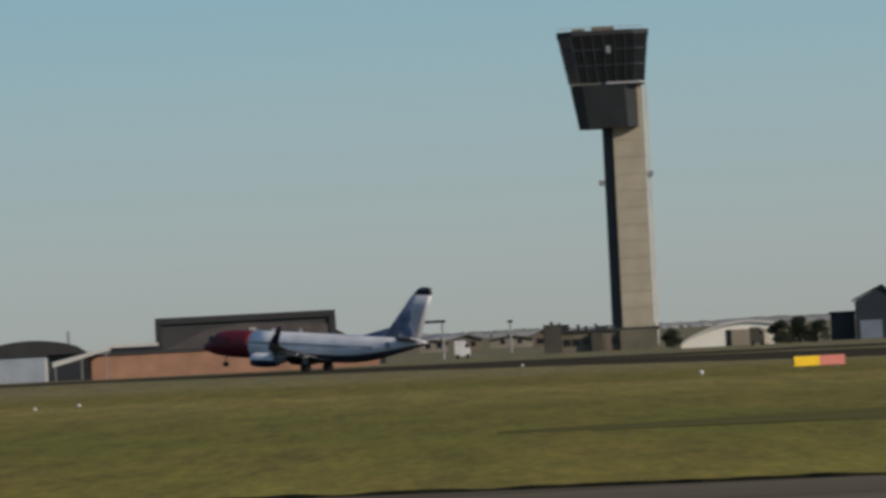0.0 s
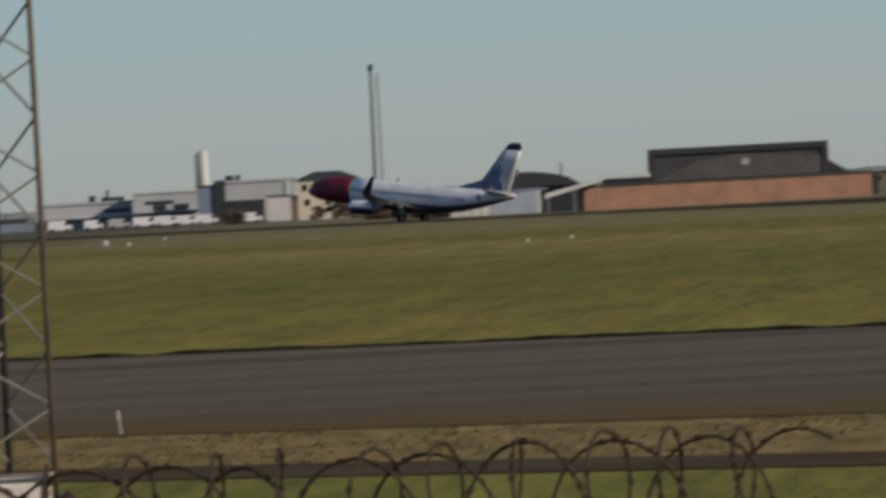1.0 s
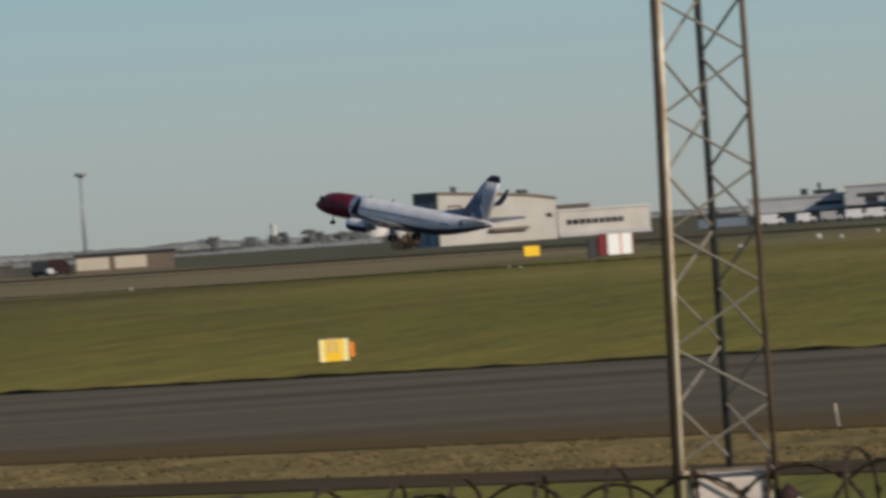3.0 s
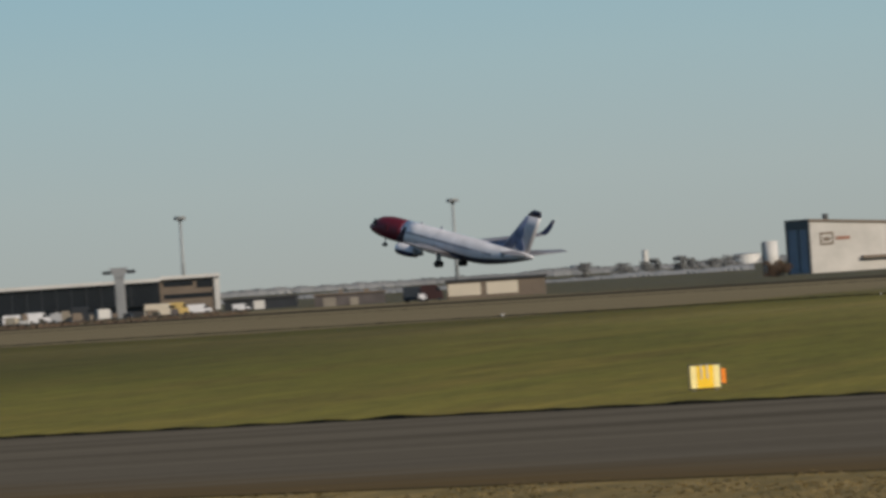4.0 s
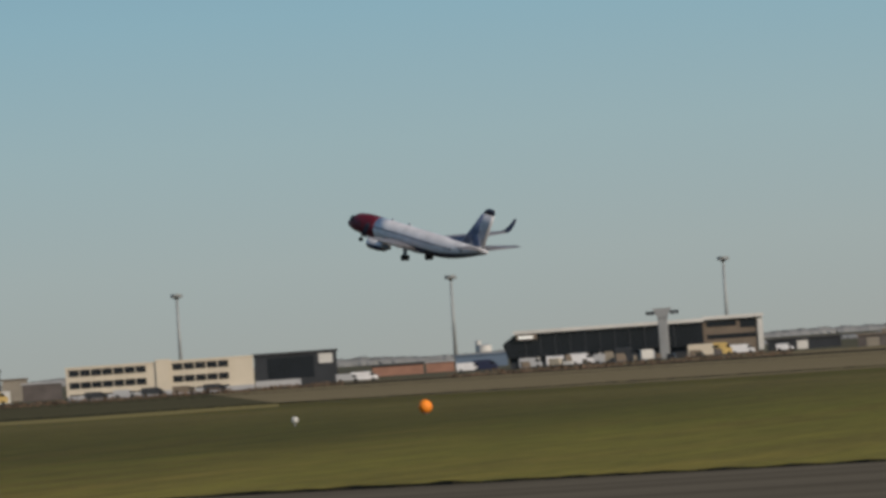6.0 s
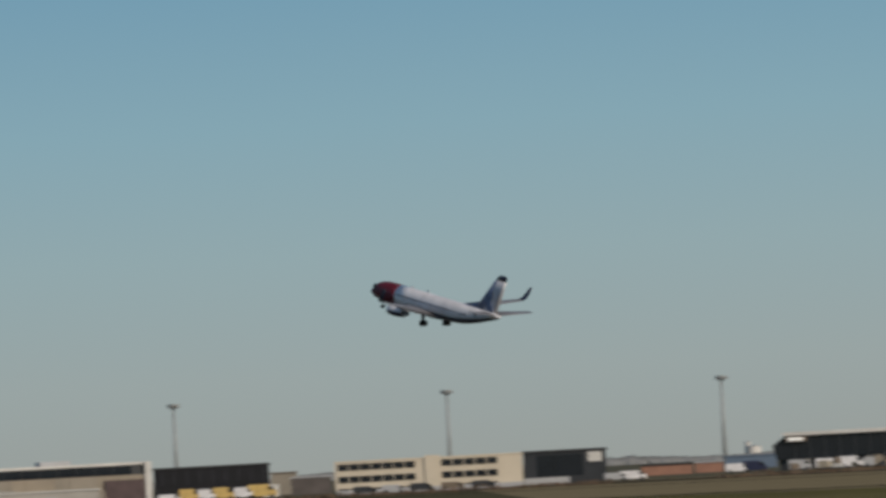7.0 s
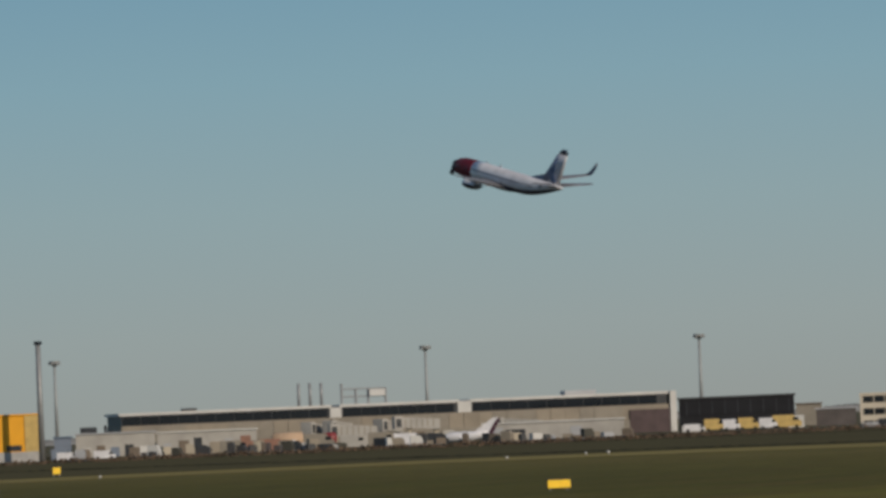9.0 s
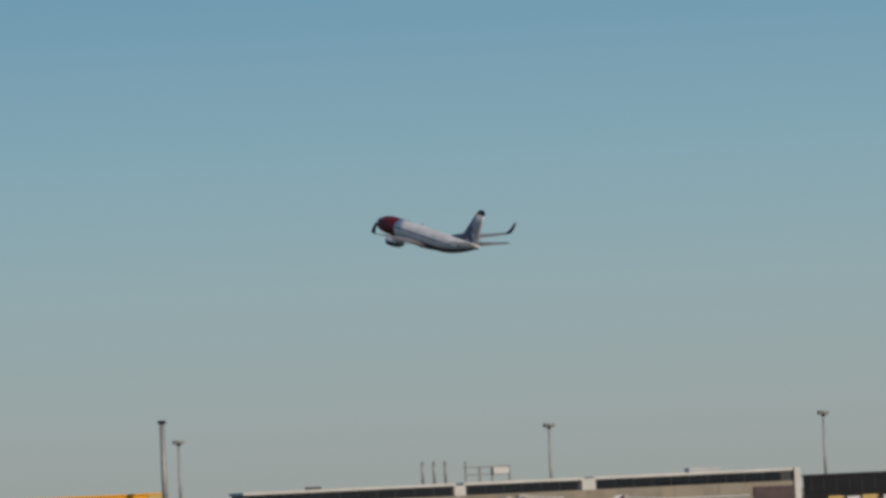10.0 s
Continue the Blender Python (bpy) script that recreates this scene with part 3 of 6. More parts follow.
        for y in (6.6, 9.6):
            bm = bmesh.new()
            z = 2.0 + (y - 1.4) * 0.15
            rod(bm, (19.6 - 18.3 - (y - 5) * 0.25, side * y, z - 0.15), (19.6 - 22.2 - (y - 5) * 0.1, side * y, z - 0.55), 0.26, 0.08, 10)
            bm.transform(hinge)
            part("flap_fairing", bm, M_WHITE, wing, smooth=True)
        wings.append((wing, side))
    for side in (1, -1):
        bm = bmesh.new()
        loft(bm, [[(18.5 - s, side * 4.83 + r * math.cos(k * math.tau / 24), 1.48 + r * 0.95 * math.sin(k * math.tau / 24)) for k in range(24)]
                  for s, r in ((11.35, 0.80), (11.0, 0.84), (10.9, 0.93), (11.15, 1.02), (12.0, 1.08), (13.2, 1.07), (14.6, 0.9), (15.1, 0.8))])
        eng = part("engine", bm, M_WHITE, root, "white engine nacelle", smooth=True)
        bm = bmesh.new()
        loft(bm, [[(18.5 - s, side * 4.83 + r * math.cos(k * math.tau / 24), 1.48 + r * 0.95 * math.sin(k * math.tau / 24)) for k in range(24)]
                  for s, r in ((10.88, 0.83), (10.80, 0.90), (10.90, 0.99), (11.2, 1.035))], close=False)
        part("inlet_lip", bm, M_METAL, eng, "polished metal lip", smooth=True)
        bm = bmesh.new()
        loft(bm, [[(18.5 - s, side * 4.83 + r * math.cos(k * math.tau / 18), 1.55 + r * math.sin(k * math.tau / 18)) for k in range(18)]
                  for s, r in ((14.6, 0.62), (15.6, 0.5), (16.2, 0.36), (16.7, 0.08))])
        part("exhaust_cone", bm, M_STEEL, eng, "grey metal exhaust", smooth=True)
        # navy shell puts the shade under the white cowl into colour
        bm = bmesh.new()
        stations = ((11.15, 1.02), (12.0, 1.08), (13.2, 1.07), (14.6, 0.9), (15.1, 0.8))
        loft(bm, [[(18.5 - s, side * 4.83 + (r + 0.02) * math.cos(a), 1.48 + (r + 0.02) * 0.95 * math.sin(a)) for a in [radians(178 + 184 * k / 14) for k in range(15)]]
                  + [(18.5 - s, side * 4.83 + r * 0.9 * math.cos(a), 1.48 + r * 0.85 * math.sin(a)) for a in [radians(362 - 184 * k / 14) for k in range(15)]] for s, r in stations])
        part("cowl_underside", bm, M_NAVY, eng, "cowl underside coloured navy for shade", smooth=True)
        bm = bmesh.new()
        rod(bm, (18.5 - 11.34, side * 4.83, 1.48), (18.5 - 11.30, side * 4.83, 1.48), 0.8, 0.8, 24)
        part("fan", bm, M_NAVY, eng)
        bm = bmesh.new()
        prism(bm, [(18.5 - 12.0, 2.4), (18.5 - 14.2, 2.85), (18.5 - 17.2, 2.6), (18.5 - 16.6, 2.0), (18.5 - 14.8, 1.9)], side * 4.83 - 0.17, side * 4.83 + 0.17)
        part("pylon", bm, M_WHITE, eng)
        bm = bmesh.new()
        loft(bm, [foil(33.2, 4.3, 0.10, side * 0.5, 4.95), foil(37.2, 1.7, 0.09, side * 7.18, 5.75)])
        part("tailplane", bm, M_WINGP, root, "grey painted tailplane", smooth=True)
    for st, hh in ((16.2, 0.55), (11.5, 0.4)):
        bm = bmesh.new()
        prism(bm, [(19.6 - st, 5.3), (19.6 - st - 0.7, 5.3), (19.6 - st - 0.62, 5.38 + hh), (19.6 - st - 0.35, 5.38 + hh)], -0.05, 0.05)
        part("antenna", bm, M_FINW, root, "small grey blade antenna")
    bm = bmesh.new()
    loft(bm, [foil(30.4, 6.5, 0.10, 0, 5.0, axis="z"), foil(34.35, 3.98, 0.09, 0, 9.9, axis="z"), foil(35.6, 3.1, 0.09, 0, 11.45, axis="z")])
    fin = part("fin", bm, M_FINW, root, "white tail fin with a blue-grey motif", smooth=True)
    bm = bmesh.new()
    loft(bm, [foil(35.6, 3.1, 0.09, 0, 11.45, axis="z"), foil(36.35, 2.4, 0.08, 0, 12.25, axis="z"), foil(37.0, 1.5, 0.05, 0, 12.55, axis="z")])
    part("fin_tip", bm, M_NAVY, fin, "dark navy fin tip", smooth=True)
    for side in (1, -1):
        bm = bmesh.new()
        loft(bm, [foil(30.9, 4.2, 0.10, side * 0.12, 5.3, axis="z"), foil(33.0, 2.9, 0.10, side * 0.11, 8.0, axis="z"), foil(35.35, 1.1, 0.12, side * 0.10, 11.2, axis="z")])
        part("fin_panel", bm, M_FIN, fin, "blue-grey painted area", smooth=True)
        bm = bmesh.new()
        loft(bm, [[(19.6 - 35.0 + u * r, y, 7.0 + v * r) for u, v in ((-0.9, -1.5), (0.2, -1.6), (1.1, -1.2), (1.2, 0.1), (0.5, 0.9), (0.2, 1.9), (-0.35, 2.3), (-0.6, 1.2), (-0.2, 0.3), (-0.7, -0.5))]
                  for y, r in ((side * 0.02, 1.0), (side * 0.27, 1.0), (side * 0.285, 0.95))])
        part("fin_motif", bm, M_FIN, fin, "blue-grey painted motif")
    bm = bmesh.new()
    prism(bm, [(19.6 - 27.2, 5.35), (19.6 - 31.6, 6.6), (19.6 - 32, 5.0), (19.6 - 29, 5.2)], -0.08, 0.08)
    part("dorsal_fin", bm, M_FIN, fin)
    # undercarriage
    gears = []
    for side in (1, -1):
        bm = bmesh.new()
        rod(bm, (0, 0, 0.1), (0, 0, -1.5), 0.13, 0.11, 10)
        rod(bm, (0, -0.62, -1.5), (0, 0.62, -1.5), 0.08, 0.08, 8)
        rod(bm, (0.05, 0, -0.7), (0.9, 0, 0.0), 0.06, 0.06, 8)
        box(bm, -0.55, 0.5, side * 0.16, side * 0.2, -1.1, 0.15)
        g = part("main_gear", bm, M_STEEL, root, "extended main undercarriage leg", m=pose(0, side * 2.86, 2.06))
        for y in (-0.43, 0.43):
            bm = bmesh.new()
            rod(bm, (0, y - 0.2, -1.5), (0, y + 0.2, -1.5), 0.56, 0.56, 20)
            part("wheel", bm, M_TYRE, g, "black tyre", bevel=0.05)
        gears.append((g, side))
    bm = bmesh.new()
    rod(bm, (0, 0, 0.1), (0, 0, -1.75), 0.09, 0.08, 10)
    rod(bm, (0, -0.3, -1.75), (0, 0.3, -1.75), 0.05, 0.05, 8)
    rod(bm, (-0.03, 0, -1.0), (-0.5, 0, 0.0), 0.05, 0.05, 8)
    ng = part("nose_gear", bm, M_STEEL, root, "extended nose undercarriage leg", m=pose(15.6, 0, 2.1))
    for y in (-0.2, 0.2):
        bm = bmesh.new()
        rod(bm, (0, y - 0.1, -1.75), (0, y + 0.1, -1.75), 0.34, 0.34, 18)
        part("wheel", bm, M_TYRE, ng, "black tyre", bevel=0.03)
    return root, gears, ng, wings


# ---------------------------------------------------------------- buildings
def control_tower():
    d = 1500
    m, w = frontage(-292, d, -368, d)
    root = thing("control_tower", m, "tall concrete control tower with a dark flared glazed cab", "control tower")
    top, cab0, mid = rise(512, d), rise(340, d), rise(420, d)
    k = d / UNIT
    # shaft: a pale concrete slab and a dark upright block beside it
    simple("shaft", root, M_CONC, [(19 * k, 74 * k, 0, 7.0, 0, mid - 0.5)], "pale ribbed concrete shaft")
    simple("core", root, M_DARKPANEL, [(0, 19 * k, 1.0, 6.0, 0, cab0 + 2)], "dark upright block")
    for i in range(12):
        z = 4 + i * 3.3
        simple("joint_band", root, M_CONC, [(19 * k - 0.02, 74 * k + 0.06, -0.07, 7.05, z, z + 0.45 + 0.5 * (i % 3))])
    simple("rail_pipe", root, M_WHITECLAD, [(76 * k + 0.1, 76 * k + 0.7, 1.5, 2.2, 0, cab0 + 8)], "pale pipe up the shaft")

    def cabring(z, x0, x1, y0, y1, cut):
        x0, x1 = x0 + 7 * k, x1 + 7 * k
        return [(x0 + cut, y0, z), (x1 - cut, y0, z), (x1, y0 + cut, z), (x1, y1 - cut, z), (x1 - cut, y1, z), (x0 + cut, y1, z), (x0, y1 - cut, z), (x0, y0 + cut, z)]
    bm = bmesh.new()
    loft(bm, [cabring(cab0, -47 * k, 58 * k, -3.5, 9, 2), cabring(mid - 0.4, -60 * k, 58 * k, -5, 10.5, 2.4)])
    part("lower_cab", bm, M_DARKPANEL, root, "dark panelled lower storeys")
    bm = bmesh.new()
    loft(bm, [cabring(mid, -62 * k, 72 * k, -5.2, 10.8, 2.5), cabring(top - 1.0, -78 * k, 82 * k, -7.0, 12.5, 3)])
    part("upper_cab", bm, M_GLASS, root, "dark outward-leaning glazing")
    bm = bmesh.new()
    loft(bm, [cabring(mid - 0.4, -4 * k, 73 * k, -5.3, 10.9, 1.0), cabring(mid, -4 * k, 73 * k, -5.3, 10.9, 1.0)])
    part("gallery", bm, M_GREYCLAD, root, "pale gallery edge")
    for i in range(9):
        bm = bmesh.new()
        f = i / 8
        rod(bm, (-53 * k + f * 132 * k, -5.3, mid), (-68 * k + f * 154 * k, -7.05, top - 1.0), 0.12)
        part("mullion", bm, M_INK, root)
    for z in (0.35, 0.68):
        bm = bmesh.new()
        loft(bm, [cabring(mid + (top - 1 - mid) * z + h, (-62 - 16 * z) * k - 0.05, (72 + 10 * z) * k + 0.05, -5.25 - 1.8 * z, 10.9 + 1.7 * z, 2.6) for h in (0, 0.35)])
        part("transom", bm, M_INK, root)
    bm = bmesh.new()
    loft(bm, [cabring(top - 1.0, -79 * k, 83 * k, -7.2, 12.7, 3), cabring(top - 0.1, -79 * k, 83 * k, -7.2, 12.7, 3)])
    part("roof", bm, M_BLACKROOF, root, "dark roof edge")
    simple("roof_plant", root, M_BROWN, [(-10 * k, 30 * k, -1, 6, top - 0.1, top + 0.9), (-45 * k, -22 * k, 0, 4, top - 0.1, top + 0.6)], "low reddish roof plant")
    for x, hh in ((-60, 0.9), (-30, 1.3), (2, 1.5), (20, 1.1), (44, 1.6), (66, 0.9)):
        bm = bmesh.new()
        rod(bm, (x * k, 2, top - 0.1), (x * k, 2, top + hh), 0.09, 0.06, 6)
        part("roof_aerial", bm, M_WHITECLAD, root, "thin white aerial")
    for x0, x1 in ((-70, 0), (5, 78)):
        bm = bmesh.new()
        rod(bm, (x0 * k, -6.5, top + 0.55), (x1 * k, -6.5, top + 0.55), 0.07, 0.07, 6)
        for n in range(7):
            x = x0 + (x1 - x0) * n / 6
            rod(bm, (x * k, -6.5, top - 0.15), (x * k, -6.5, top + 0.55), 0.05, 0.05, 6)
        part("roof_rail", bm, M_GREYCLAD, root, "pale roof rail")
    simple("cab_light", root, M_STEEL, [(14 * k, 22 * k, -6.8, -6.3, top - 4.6, top - 3.2)], "pale panel in the glazing")
    for x, z in ((-6 * k, 31.6), (80 * k, 33.0)):
        simple("antenna_bracket", root, M_STEEL, [(x - 0.5, x + 0.7, 1, 2, z, z + 1.1), (min(x, 0) - 0.05, max(x, 0.5) if x < 0 else x, 1.3, 1.6, z + 0.4, z + 0.6)])


def low_block(name, b0, b1, d, e_top, depth, wall, roof, label, category="building", d1=None, roof_t=0.5, over=0.3, parapet=None):
    d1 = d if d1 is None else d1
    m, w = frontage(b0, d, b1, d1)
    root = thing(name, m, label, category)
    h = rise(e_top, (d + d1) / 2)
    simple("wall", root, wall, [(0, w, 0, depth, 0, h - roof_t)])
    simple("roof", root, roof, [(-over, w + over, -over, depth + over, h - roof_t, h)])
    return root, w, h


def gabled(name, b0, b1, d, e_eave, e_top, depth, wall, roof, label, ridge=0.5, category="building"):
    """A house whose gable faces the eye."""
    m, w = frontage(b0, d, b1, d)
    root = thing(name, m, label, category)
    he, ht = rise(e_eave, d), rise(e_top, d)
    bm = bmesh.new()
    prism(bm, [(0, 0), (w, 0), (w, he), (w * ridge, ht - 0.25), (0, he)], 0, depth)
    part("wall", bm, wall, root)
    bm = bmesh.new()
    prism(bm, [(-0.5, he - 0.1), (w * ridge, ht - 0.25), (w + 0.5, he - 0.1), (w + 0.5, he + 0.2), (w * ridge, ht), (-0.5, he + 0.2)], -0.5, depth + 0.5)
    part("roof", bm, roof, root)
    return root, w, he


def east_buildings():
    # dark gabled hall and flat annex at the field's edge
    root, w, h = gabled("dark_hall", -722, -800, 1240, 12, 40, 18, M_INK, M_BLACKROOF, "dark slate-blue hall with a black gable roof", ridge=0.62)
    simple("door", root, M_SLATE, [(w * 0.1, w * 0.6, -0.1, 0.05, 0, 3.0)], "slate roller door")
    root, w, h = low_block("annex", -678, -721, 1245, -5, 10, M_INK, M_BLACKROOF, "low dark flat-roofed annex", roof_t=0.4)
    # arched white hangar
    d = 1230
    m, w = frontage(-412, d, -578, d)
    root = thing("arched_hangar", m, "white arched hangar with a tan sliding door", "hangar")
    k = d / UNIT
    arc = [(w * f, 0.4 + 3.3 * math.sin(min(1, f * 1.35) * math.pi / 2) ** 0.8 * (1 if f < 0.75 else 1 - (f - 0.75) * 0.6)) for f in [i / 14 for i in range(15)]]
    bm = bmesh.new()
    prism(bm, [(0, 0)] + arc + [(w, 0)], 0, 22)
    part("wall", bm, M_BRIGHT, root, "white sheet gable")
    bm = bmesh.new()
    prism(bm, [(x, z + 0.02) for x, z in arc] + [(x, z + 0.4) for x, z in arc[::-1]], -0.4, 22.4)
    part("roof", bm, M_WHITECLAD, root)
    simple("door", root, M_TAN, [(w * 0.54, w * 0.90, -0.12, 0.05, 0, 2.6)], "tan door leaf")
    simple("door_gap", root, M_GLASS, [(w * 0.48, w * 0.54, -0.06, 0.05, 0, 2.6)], "dark opening")
    # buildings at the tower's foot
    root, w, h = low_block("tower_annex", -176, -372, 1290, -14, 14, M_TOWERBASE, M_BLACKROOF, "long low brown building at the tower's foot")
    windows(root, [w * f for f in (0.18, 0.26, 0.35, 0.61)], 1.1, 2.2, 1.2, M_BROWN)
    simple("roof_hut", root, M_DARKPANEL, [(w * 0.08, w * 0.2, 3, 8, h, h + 1.0), (w * 0.45, w * 0.55, 3, 8, h, h + 0.5)], "dark roof hut")
    simple("door", root, M_BROWN, [(w * 0.52, w * 0.58, -0.08, 0.05, 0, 2.2)])
    simple("end_block", root, M_OLIVE, [(w * -0.03, w * 0.13, -1.2, 6, 0, h + 1.1)], "dark end block")
    simple("porch", root, M_OLIVE, [(w * 0.40, w * 0.50, -1.5, 0, 0, h - 0.6)], "dark porch")
    simple("side_bay", root, M_TOWERBASE, [(w * 0.66, w * 0.98, -0.8, 5, 0, h - 0.4)], "olive-brown side bay")
    for f, z in ((0.03, 1.6), (0.10, 1.3), (0.27, 0.9), (0.34, 0.6), (0.43, 0.9), (0.60, 0.5)):
        simple("roof_vent", root, M_DARKPANEL, [(w * f, w * f + 0.5, 1, 1.6, h - 0.1, h + z)])
    # houses far behind, beyond the runway
    for b0, b1, d, e0, e1, wall in ((-10, -60, 1700, -22, -12, M_BROWN), (-75, -150, 1750, -26, -17, M_TANG), (-150, -190, 1650, -22, -10, M_BROWN),
                                    (130, 60, 1800, -22, -13, M_BROWN), (50, 0, 1680, -26, -18, M_TANG)):
        root, w, h = gabled("house", b0, b1, d, e0, e1, 9, wall, M_BLACKROOF, "small distant house with a dark roof")
        windows(root, [w * 0.3, w * 0.7], 0.9, 2.0, 1.0, wall)


def brick_yard():
    d = 1175
    m, w = frontage(631, 1172, 122, 1182)
    root = thing("brick_building", m, "long low red-brick building with a dark roof edge", "building")
    h = rise(-17, d)
    simple("wall", root, M_BRICK, [(0, w, 0, 9, 0, h)], "weathered red brick wall")
    simple("roof", root, M_BLACKROOF, [(-0.2, w + 0.2, -0.25, 9.3, h, h + 0.35)])
    # big dark hangar behind it
    d = 1230
    m, w = frontage(512, d, 200, d)
    root = thing("dark_hangar", m, "large dark boxy sheet-metal hangar behind the brick wall", "hangar")
    top = rise(44, d)
    simple("wall", root, M_DARKSHEET, [(0, w, 0, 24, 0, top - 0.9)], "brown-grey sheet wall")
    simple("fascia", root, M_BLACKROOF, [(-0.3, w + 0.3, -0.5, 24.4, top - 1.0, top)], "black fascia band")
    simple("corner_post", root, M_BLACKROOF, [(-0.35, 0.7, -0.45, 0.5, 0, top - 1.0)])
    simple("corner_post", root, M_BLACKROOF, [(w - 0.7, w + 0.35, -0.45, 0.5, 0, top - 1.0)])
    bm = bmesh.new()
    prism(bm, [(1.2, 4.0), (w - 0.8, 4.0), (w - 0.8, top - 2.2), (w * 0.5, top - 1.4), (w * 0.27, top - 2.3)], -0.25, 0.02)
    part("gable_panel", bm, M_DUSK, root, "paler grey-brown gable panel")
    bm = bmesh.new()
    prism(bm, [(w, 0), (w + 8.2, 0), (w + 8.2, 3.75), (w + 3.6, 4.0), (w + 0.3, 6.0)], 1, 20)
    part("lean_to", bm, M_BLACKROOF, root, "dark lean-to")
    bm = bmesh.new()
    prism(bm, [(0, 0), (-2.5, 0), (-2.5, 3.6), (-0.3, 4.6)], 1, 20)
    part("lean_to", bm, M_BLACKROOF, root, "dark lean-to")
    simple("door_sign", root, M_GREYCLAD, [(w * 0.52, w * 0.56, -0.4, -0.2, top - 3.2, top - 2.2)])
    # white shed with a dark bowed roof, and the pale ramp beside it
    d = 1200
    m, w = frontage(868, d, 640, d)
    root = thing("white_shed", m, "white shed with a dark bowed roof and open bay", "shed")
    z0, z1 = rise(-7, d), rise(16, d)
    arc = [(w * f, z0 + (z1 - z0) * math.sin(f * math.pi) ** 0.6) for f in [i / 12 for i in range(13)]]
    arc = [(w * 0.14 + x * 0.86, z) for x, z in arc]
    bm = bmesh.new()
    prism(bm, arc + [(w, z0 - 0.3), (0, z0 - 0.3), (0, z0)], -0.6, 16)
    part("roof", bm, M_BLACKROOF, root, "dark bowed roof")
    simple("wall", root, M_WHITECLAD, [(w * 0.0, w * 0.70, 0, 15, 0, z0 - 0.25)], "white sheet wall")
    simple("bay", root, M_DARKPANEL, [(w * 0.70, w, 0.8, 15, 0, z0 - 0.3)], "dark open bay")
    simple("sliding_door", root, M_PALEBLUE, [(w * 0.33, w * 0.68, -0.12, 0.02, 0, z0 - 0.5)], "pale blue-grey sliding door")
    for i in range(4):
        simple("door_rib", root, M_GREYCLAD, [(w * (0.08 + 0.075 * i), w * (0.08 + 0.075 * i) + 0.2, -0.1, 0.02, 0, z0 - 0.5)])
    simple("vent_pipe", root, M_STEEL, [(w * 0.86, w * 0.88, 2, 2.3, z0 - 0.3, z1 + 1.2)])
    low_block("side_shed", 905, 858, 1224, -2, 8, M_DARKSHEET, M_WHITECLAD, "low dark shed with a white roof", roof_t=0.5)
    m, w = frontage(700, 1170, 596, 1170)
    root = thing("loading_ramp", m, "pale sloping canopy beside the shed", "canopy")
    bm = bmesh.new()
    prism(bm, [(0, 2.2), (w, 4.5), (w, 5.0), (0, 3.0)], 0, 5)
    part("deck", bm, M_WHITECLAD, root)
    for f in (0.05, 0.5, 0.92):
        simple("post", root, M_STEEL, [(w * f - 0.1, w * f + 0.1, 0.2, 0.4, 0, 2.3 + 2.4 * f)])
    m, w = frontage(598, 1215, 515, 1215)
    root = thing("flat_shed", m, "low flat-roofed shed with a pale roof edge", "shed")
    simple("wall", root, M_DARKPANEL, [(0, w, 0, 9, 0, rise(-4, 1215))])
    simple("roof", root, M_WHITECLAD, [(-0.3, w + 0.3, -0.4, 9.3, rise(-4, 1215), rise(2, 1215))], "pale roof edge")


